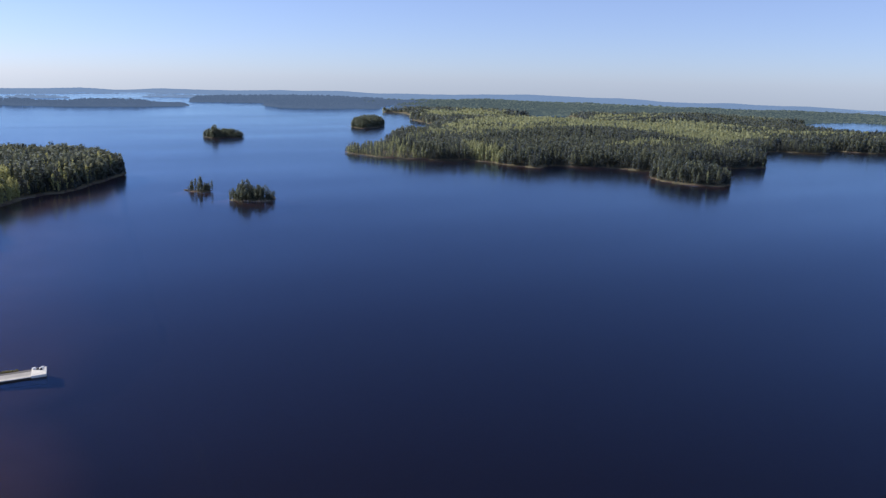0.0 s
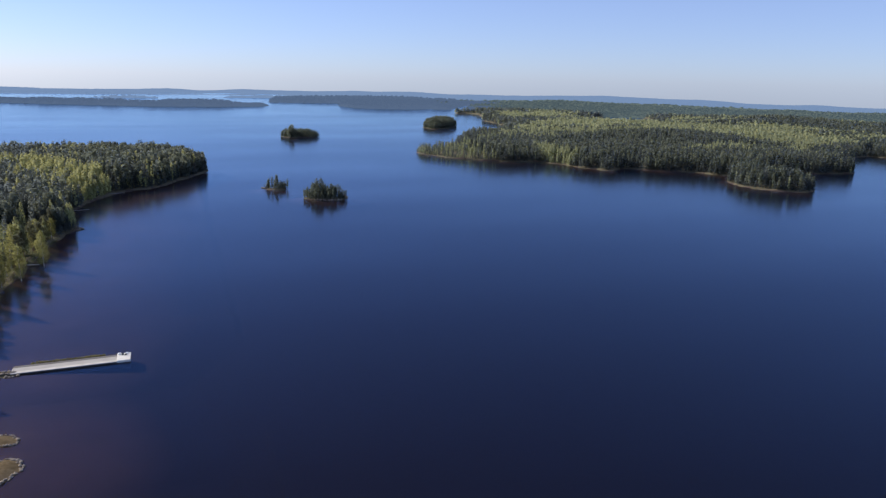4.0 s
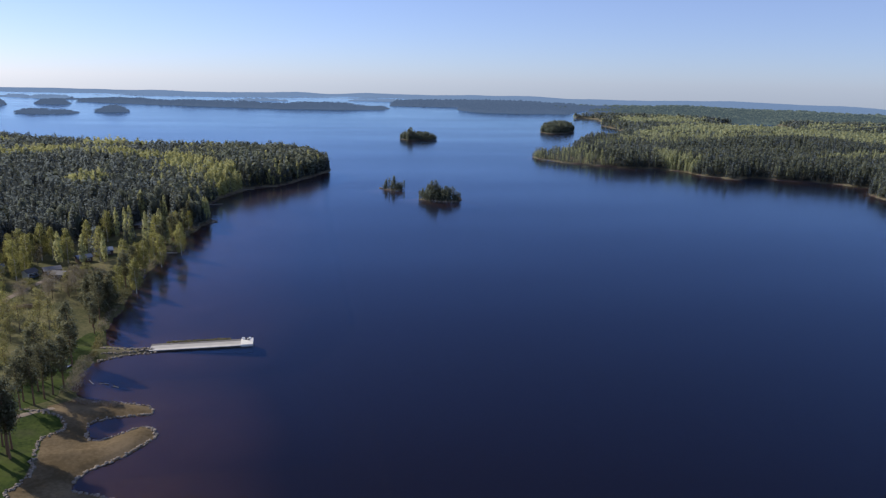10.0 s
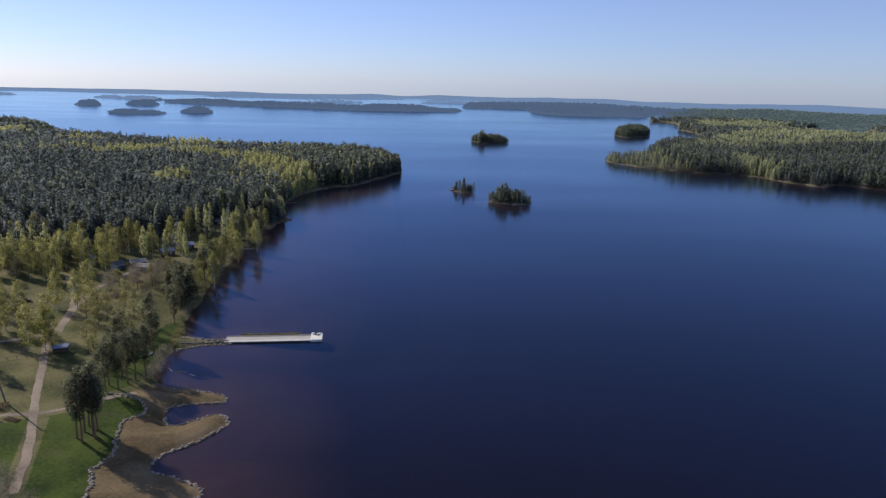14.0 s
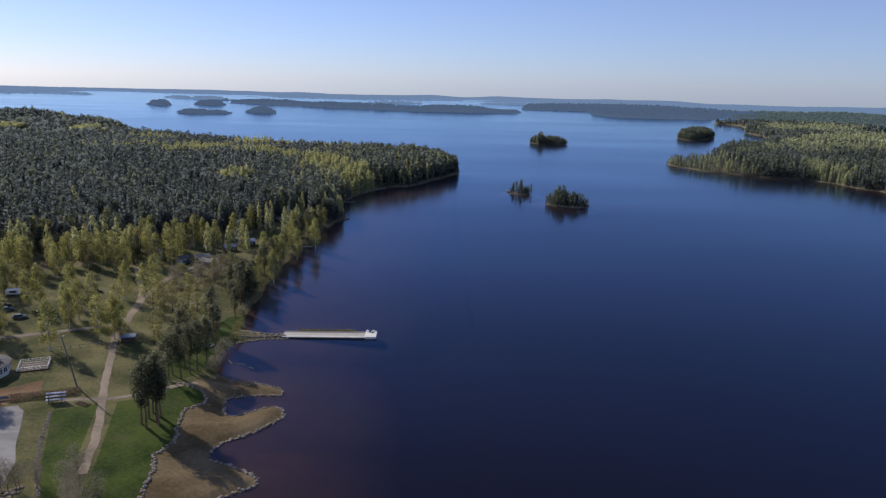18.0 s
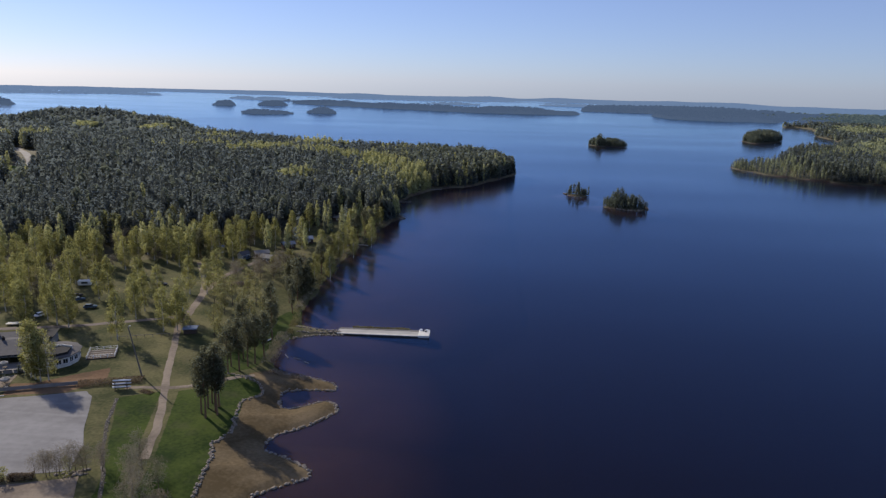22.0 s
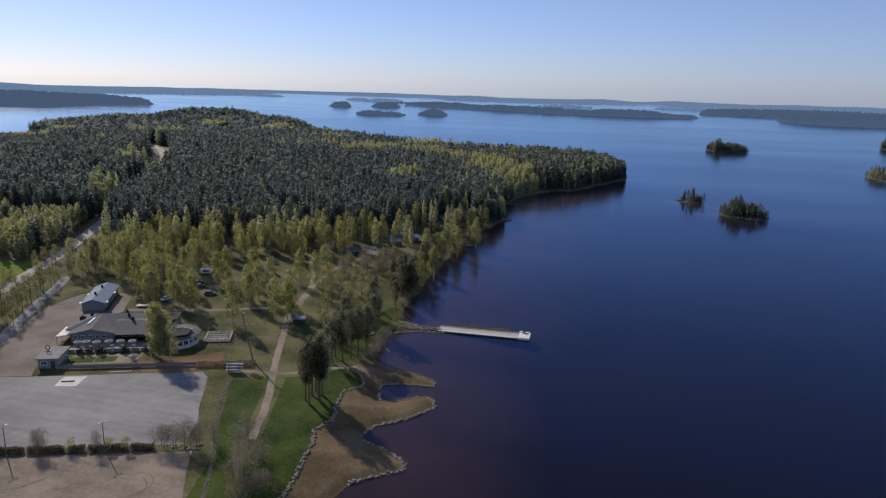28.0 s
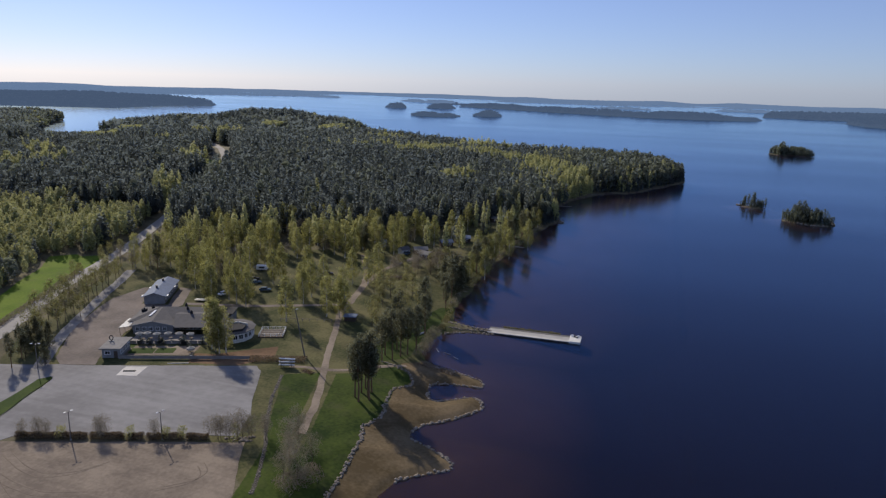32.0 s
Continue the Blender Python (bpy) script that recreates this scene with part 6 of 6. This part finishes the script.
stone_line("spit_edging", BEACH[1:9], "rough granite boulders edging the sand spit", 0.4, 0.74)
stone_line("spit_edging", BEACH[9:22], "rough granite boulders edging the sand spit", 0.4, 0.74)
stone_line("spit_edging", BEACH[22:32], "rough granite boulders edging the grassy spit", 0.42, 0.66)
stone_line("causeway_edging", BEACH[35:40], "dark boulders heaped along the pier's causeway", 0.6, 0.8)
stone_line("causeway_edging", [(-60, 208.2), (-53, 209.6), (-45.5, 210.8), (-53, 211.5), (-61, 213)], "dark boulders heaped along the pier's causeway", 0.7, 0.8)
stone_line("beach_wall", [(-53.5, 98), (-53.5, 107), (-54, 115), (-56, 129), (-58, 134.5), (-57.3, 137), (-56, 141.5), (-58.5, 152), (-59, 157)], "low dry stone wall between lawn and beach", 0.36, 0.66)
stone_line("beach_wall", [(-59, 157), (-56, 160.5), (-56, 164), (-59, 168), (-64, 170), (-68, 171)], "curved low dry stone wall round a lawn", 0.36, 0.62)
stone_line("ditch_stones", [(-66.5, 102), (-70, 111), (-74, 119.5), (-79.5, 129), (-85, 141), (-89, 152.5)], "line of small stones in a shallow ditch", 0.42, 0.36)
stone_line("islet_rocks", [(56.5, 529), (60, 524), (62, 527)], "bare rocks at the islet's tip", 1.0, 1.5, z=0.1)
stone_line("islet_rocks", [(104, 466), (107.5, 472), (107, 476), (101, 463), (92, 462), (82, 470)], "bare rocks round the islet", 2.0, 1.7, z=0.1)
stone_line("shore_rocks", [(-52, 404), (-49, 408), (-54, 414), (-59, 430), (-61, 455)], "bare rocks along the wooded shore", 1.6, 1.5, z=0.1)

stone_line("rubble_heap", [(-83.5, 118.5), (-80.5, 119.5), (-78, 121), (-80, 119), (-77.5, 119.6), (-81.5, 118.3)], "heap of pale and dark rubble at the end of the hedge", 0.3, 0.6)

# ---- planting in front of the terrace ----
YARD = pose(-149, 161, Z0, 0, 0, 21)
THUJA_T = [limbed(rt, M["bark"], M["spruce"], 2.4, 0.04, 0.75, lambda h: max(0.05, 1 - h) ** 0.6, 300, 0.15, 0.06, "conifer_bush", "small clipped dark conifer beside the terrace", 8, 0.02) for i in range(2)]
plant(THUJA_T, [tuple((YARD @ Vector((u, v, 0))).to_2d()) for u, v in ((9.0, -7.6), (11.4, -7.8), (14.4, -7.6), (15.2, -7.4), (20.6, -7.8), (21.4, -7.4), (26.5, -7.4), (24.6, -13.2), (28.6, -9.0), (4.6, -7.4))], "terrace bushes", 0.8, 1.3)
for i, (u, v, w, l) in enumerate(((6.0, -8.6, 3.6, 3.0), (11, -12.4, 7.0, 4.0), (17.4, -12.2, 5.4, 3.8))):
    c = YARD @ Vector((u, v, 0))
    bm = bmesh.new()
    box(bm, c.x, c.y, Z0 - 0.2, w, l, 0.27, 21, 0.06)
    tagged(part("grass_bed", bm, M["lawn"]), "small rectangular grass bed in the restaurant yard", "lawn")


# ---- campsite odds and ends ----
def caravan(x, y, turn):
    e = thing("caravan", pose(x, y, Z0, 0, 0, turn), "small white caravan parked under birches", "caravan", "campsite caravans")
    bm = bmesh.new()
    box(bm, 0, 0, 0.5, 4.6, 2.1, 1.9, 0, 0.3)
    part("body", bm, M["white_paint"], e)
    for s in (-1, 1):
        bm = bmesh.new()
        tube(bm, (0, s * 0.95, 0.32), (0, s * 1.12, 0.32), 0.33, 0.33, 12)
        part("wheel", bm, M["black_paint"], e)
    bm = bmesh.new()
    tube(bm, (2.2, 0, 0.45), (3.4, 0, 0.45), 0.06)
    tube(bm, (3.3, 0, 0.0), (3.3, 0, 0.45), 0.05)
    part("drawbar", bm, M["steel"], e)
    bm = bmesh.new()
    box(bm, 0.2, -1.04, 1.3, 2.2, 0.06, 0.65)
    part("window", bm, M["glass"], e)


def car(x, y, turn, mat, label):
    e = thing("car", pose(x, y, Z0 + 0.02, 0, 0, turn), label, "car", "cars at the campsite")
    bm = bmesh.new()
    side = [(-2.15, 0.35), (2.15, 0.35), (2.2, 0.72), (1.2, 0.95), (-1.95, 1.0), (-2.2, 0.75)]
    ends = [[bm.verts.new((u, v, w)) for u, w in side] for v in (-0.85, 0.85)]
    for i in range(6):
        bm.faces.new((ends[0][i], ends[0][(i + 1) % 6], ends[1][(i + 1) % 6], ends[1][i]))
    bm.faces.new(ends[0][::-1])
    bm.faces.new(ends[1])
    bmesh.ops.recalc_face_normals(bm, faces=bm.faces[:])
    bmesh.ops.bevel(bm, geom=bm.edges[:], offset=0.07, segments=2, affect="EDGES")
    part("body", bm, M[mat], e)
    bm = bmesh.new()
    low = [bm.verts.new((u, v, 0.93)) for u, v in ((-1.8, -0.78), (1.0, -0.78), (1.0, 0.78), (-1.8, 0.78))]
    top = [bm.verts.new((u, v, 1.42)) for u, v in ((-1.4, -0.62), (0.35, -0.62), (0.35, 0.62), (-1.4, 0.62))]
    for i in range(4):
        bm.faces.new((low[i], low[(i + 1) % 4], top[(i + 1) % 4], top[i]))
    bm.faces.new(top)
    part("windows", bm, M["glass"], e)
    bm = bmesh.new()
    box(bm, -0.52, 0, 1.4, 1.85, 1.28, 0.07, 0, 0.03)
    part("roof", bm, M[mat], e)
    for sx in (-1.35, 1.35):
        for sy in (-0.8, 0.8):
            bm = bmesh.new()
            tube(bm, (sx, sy - 0.1, 0.31), (sx, sy + 0.1, 0.31), 0.31, 0.31, 14)
            w = part("wheel", bm, M["black_paint"], e)
            bm = bmesh.new()
            tube(bm, (sx, sy * 1.13 - 0.02, 0.31), (sx, sy * 1.13 + 0.02, 0.31), 0.18, 0.18, 10)
            part("rim", bm, M["steel"], w)


M["car_blue"] = plain("car_blue", (0.05, 0.09, 0.13), 0.35, spread=0.05, bump=0.0)
M["car_grey"] = plain("car_grey", (0.07, 0.07, 0.075), 0.35, spread=0.05, bump=0.0)
car(-141.4, 224.0, 40, "car_blue", "dark blue-green estate car parked under birches")
car(-143.8, 207.2, 70, "white_paint", "small white car parked under birches")
car(-122, 246, 20, "car_grey", "dark grey car parked at the campsite")
car(-104, 290, 80, "car_blue", "dark blue car parked beside the campsite cabins")
caravan(-149, 241, 15)
car(-144.5, 227.8, 65, "car_grey", "dark grey car parked under birches at the campsite")
car(-133, 217, 20, "car_blue", "dark blue car parked on the campsite grass")
car(-167.4, 221.6, 20, "car_grey", "dark grey car parked behind the annex")


def trailer():
    e = thing("trailer", pose(-147.3, 198.2, Z0, 0, 0, 10), "low flat trailer with pale boards behind the restaurant", "trailer")
    for i in range(6):
        bm = bmesh.new()
        box(bm, -1.5 + i * 0.6, 0, 0.55, 0.5, 2.0, 0.08)
        part("board", bm, M["wall_pale"], e)
    bm = bmesh.new()
    box(bm, 0.2, 0, 0.43, 4.4, 0.9, 0.1)
    part("chassis", bm, M["steel"], e)
    for sy in (-0.9, 0.9):
        bm = bmesh.new()
        tube(bm, (0, sy - 0.08, 0.28), (0, sy + 0.08, 0.28), 0.28, 0.28, 12)
        part("wheel", bm, M["black_paint"], e)
    bm = bmesh.new()
    tube(bm, (2.2, 0, 0.0), (2.2, 0, 0.45), 0.05)
    part("jack", bm, M["steel"], e)


trailer()
for q in ((-180, 160), (-194, 192), (-206.5, 224), (-219.5, 256), (-236, 295)):
    lamp_post(q[0] + 4.2, q[1] - 1.6, 8.0, 1, "slim steel street lamp beside the country road", 200, 0.9, float(land(np.array(q[0] + 4.2), np.array(q[1] - 1.6))[1]))
brush("flower_bed", (-85.4, 157.4), (-81.8, 155.9), 1.8, 0.35, M["hedge_brown"], "low brown planting bed in the lawn", 700, 0.16, "flower bed", thin=0.5)
bm = bmesh.new()
box(bm, -119.2, 149.5, Z0 - 0.1, 5.6, 0.3, 0.22, 24, 0.03)
tagged(part("kerb", bm, M["concrete_pale"]), "pale concrete kerb at the edge of the parking lot", "kerb")


def shelter():
    e = thing("boat_shelter", pose(-90.2, 198.4, Z0, 0, 0, 10), "small grey shelter with a pale roof beside the path", "shelter")
    for sx in (-1.7, 1.7):
        for sy in (-1.0, 1.0):
            bm = bmesh.new()
            box(bm, sx, sy, 0, 0.14, 0.14, 1.7)
            part("post", bm, M["dark_wood"], e)
    bm = bmesh.new()
    box(bm, 0, 0, 0.15, 3.6, 2.2, 1.1, 0, 0.03)
    part("wall", bm, M["dark_wood"], e)
    bm = bmesh.new()
    slab(bm, [(-2.2, -1.5, 1.75), (2.2, -1.5, 1.75), (2.2, 1.5, 2.0), (-2.2, 1.5, 2.0)], 0.1)
    part("roof", bm, M["roof_metal"], e)


shelter()


def rope_fence():
    e = thing("post_fence", pose(-111, 190, Z0), "low post and rail fence beside the path", "fence")
    n = 9
    for i in range(n):
        bm = bmesh.new()
        box(bm, i * 2.2, i * 0.78, 0, 0.12, 0.12, 0.9)
        part("post", bm, M["grey_wood"], e)
    for i in range(n - 1):
        bm = bmesh.new()
        tube(bm, (i * 2.2, i * 0.78, 0.8), (i * 2.2 + 2.2, i * 0.78 + 0.78, 0.8), 0.05)
        part("rail", bm, M["grey_wood"], e)


rope_fence()
brush("brush_pile", (-97.5, 249.6), (-87, 252.6), 3.2, 1.3, M["twig"], "long dark heap of cut branches beside the track", 1500, 0.45, "brush pile", thin=0.12)

# reeds and brush along the wooded shore
for i, (a, b) in enumerate(zip(SHORE[:10], SHORE[1:11])):
    brush("shore_brush", (a[0] - 1.5, a[1]), (b[0] - 1.5, b[1]), 3.0, 1.6, M["reed"] if i % 3 == 0 else M["twig_grey"], "tangled dry brush and reeds along the shore", int(26 * math.dist(a, b)), 0.45, "brush", 0.25, 0.2)["kind"] = "stuff"
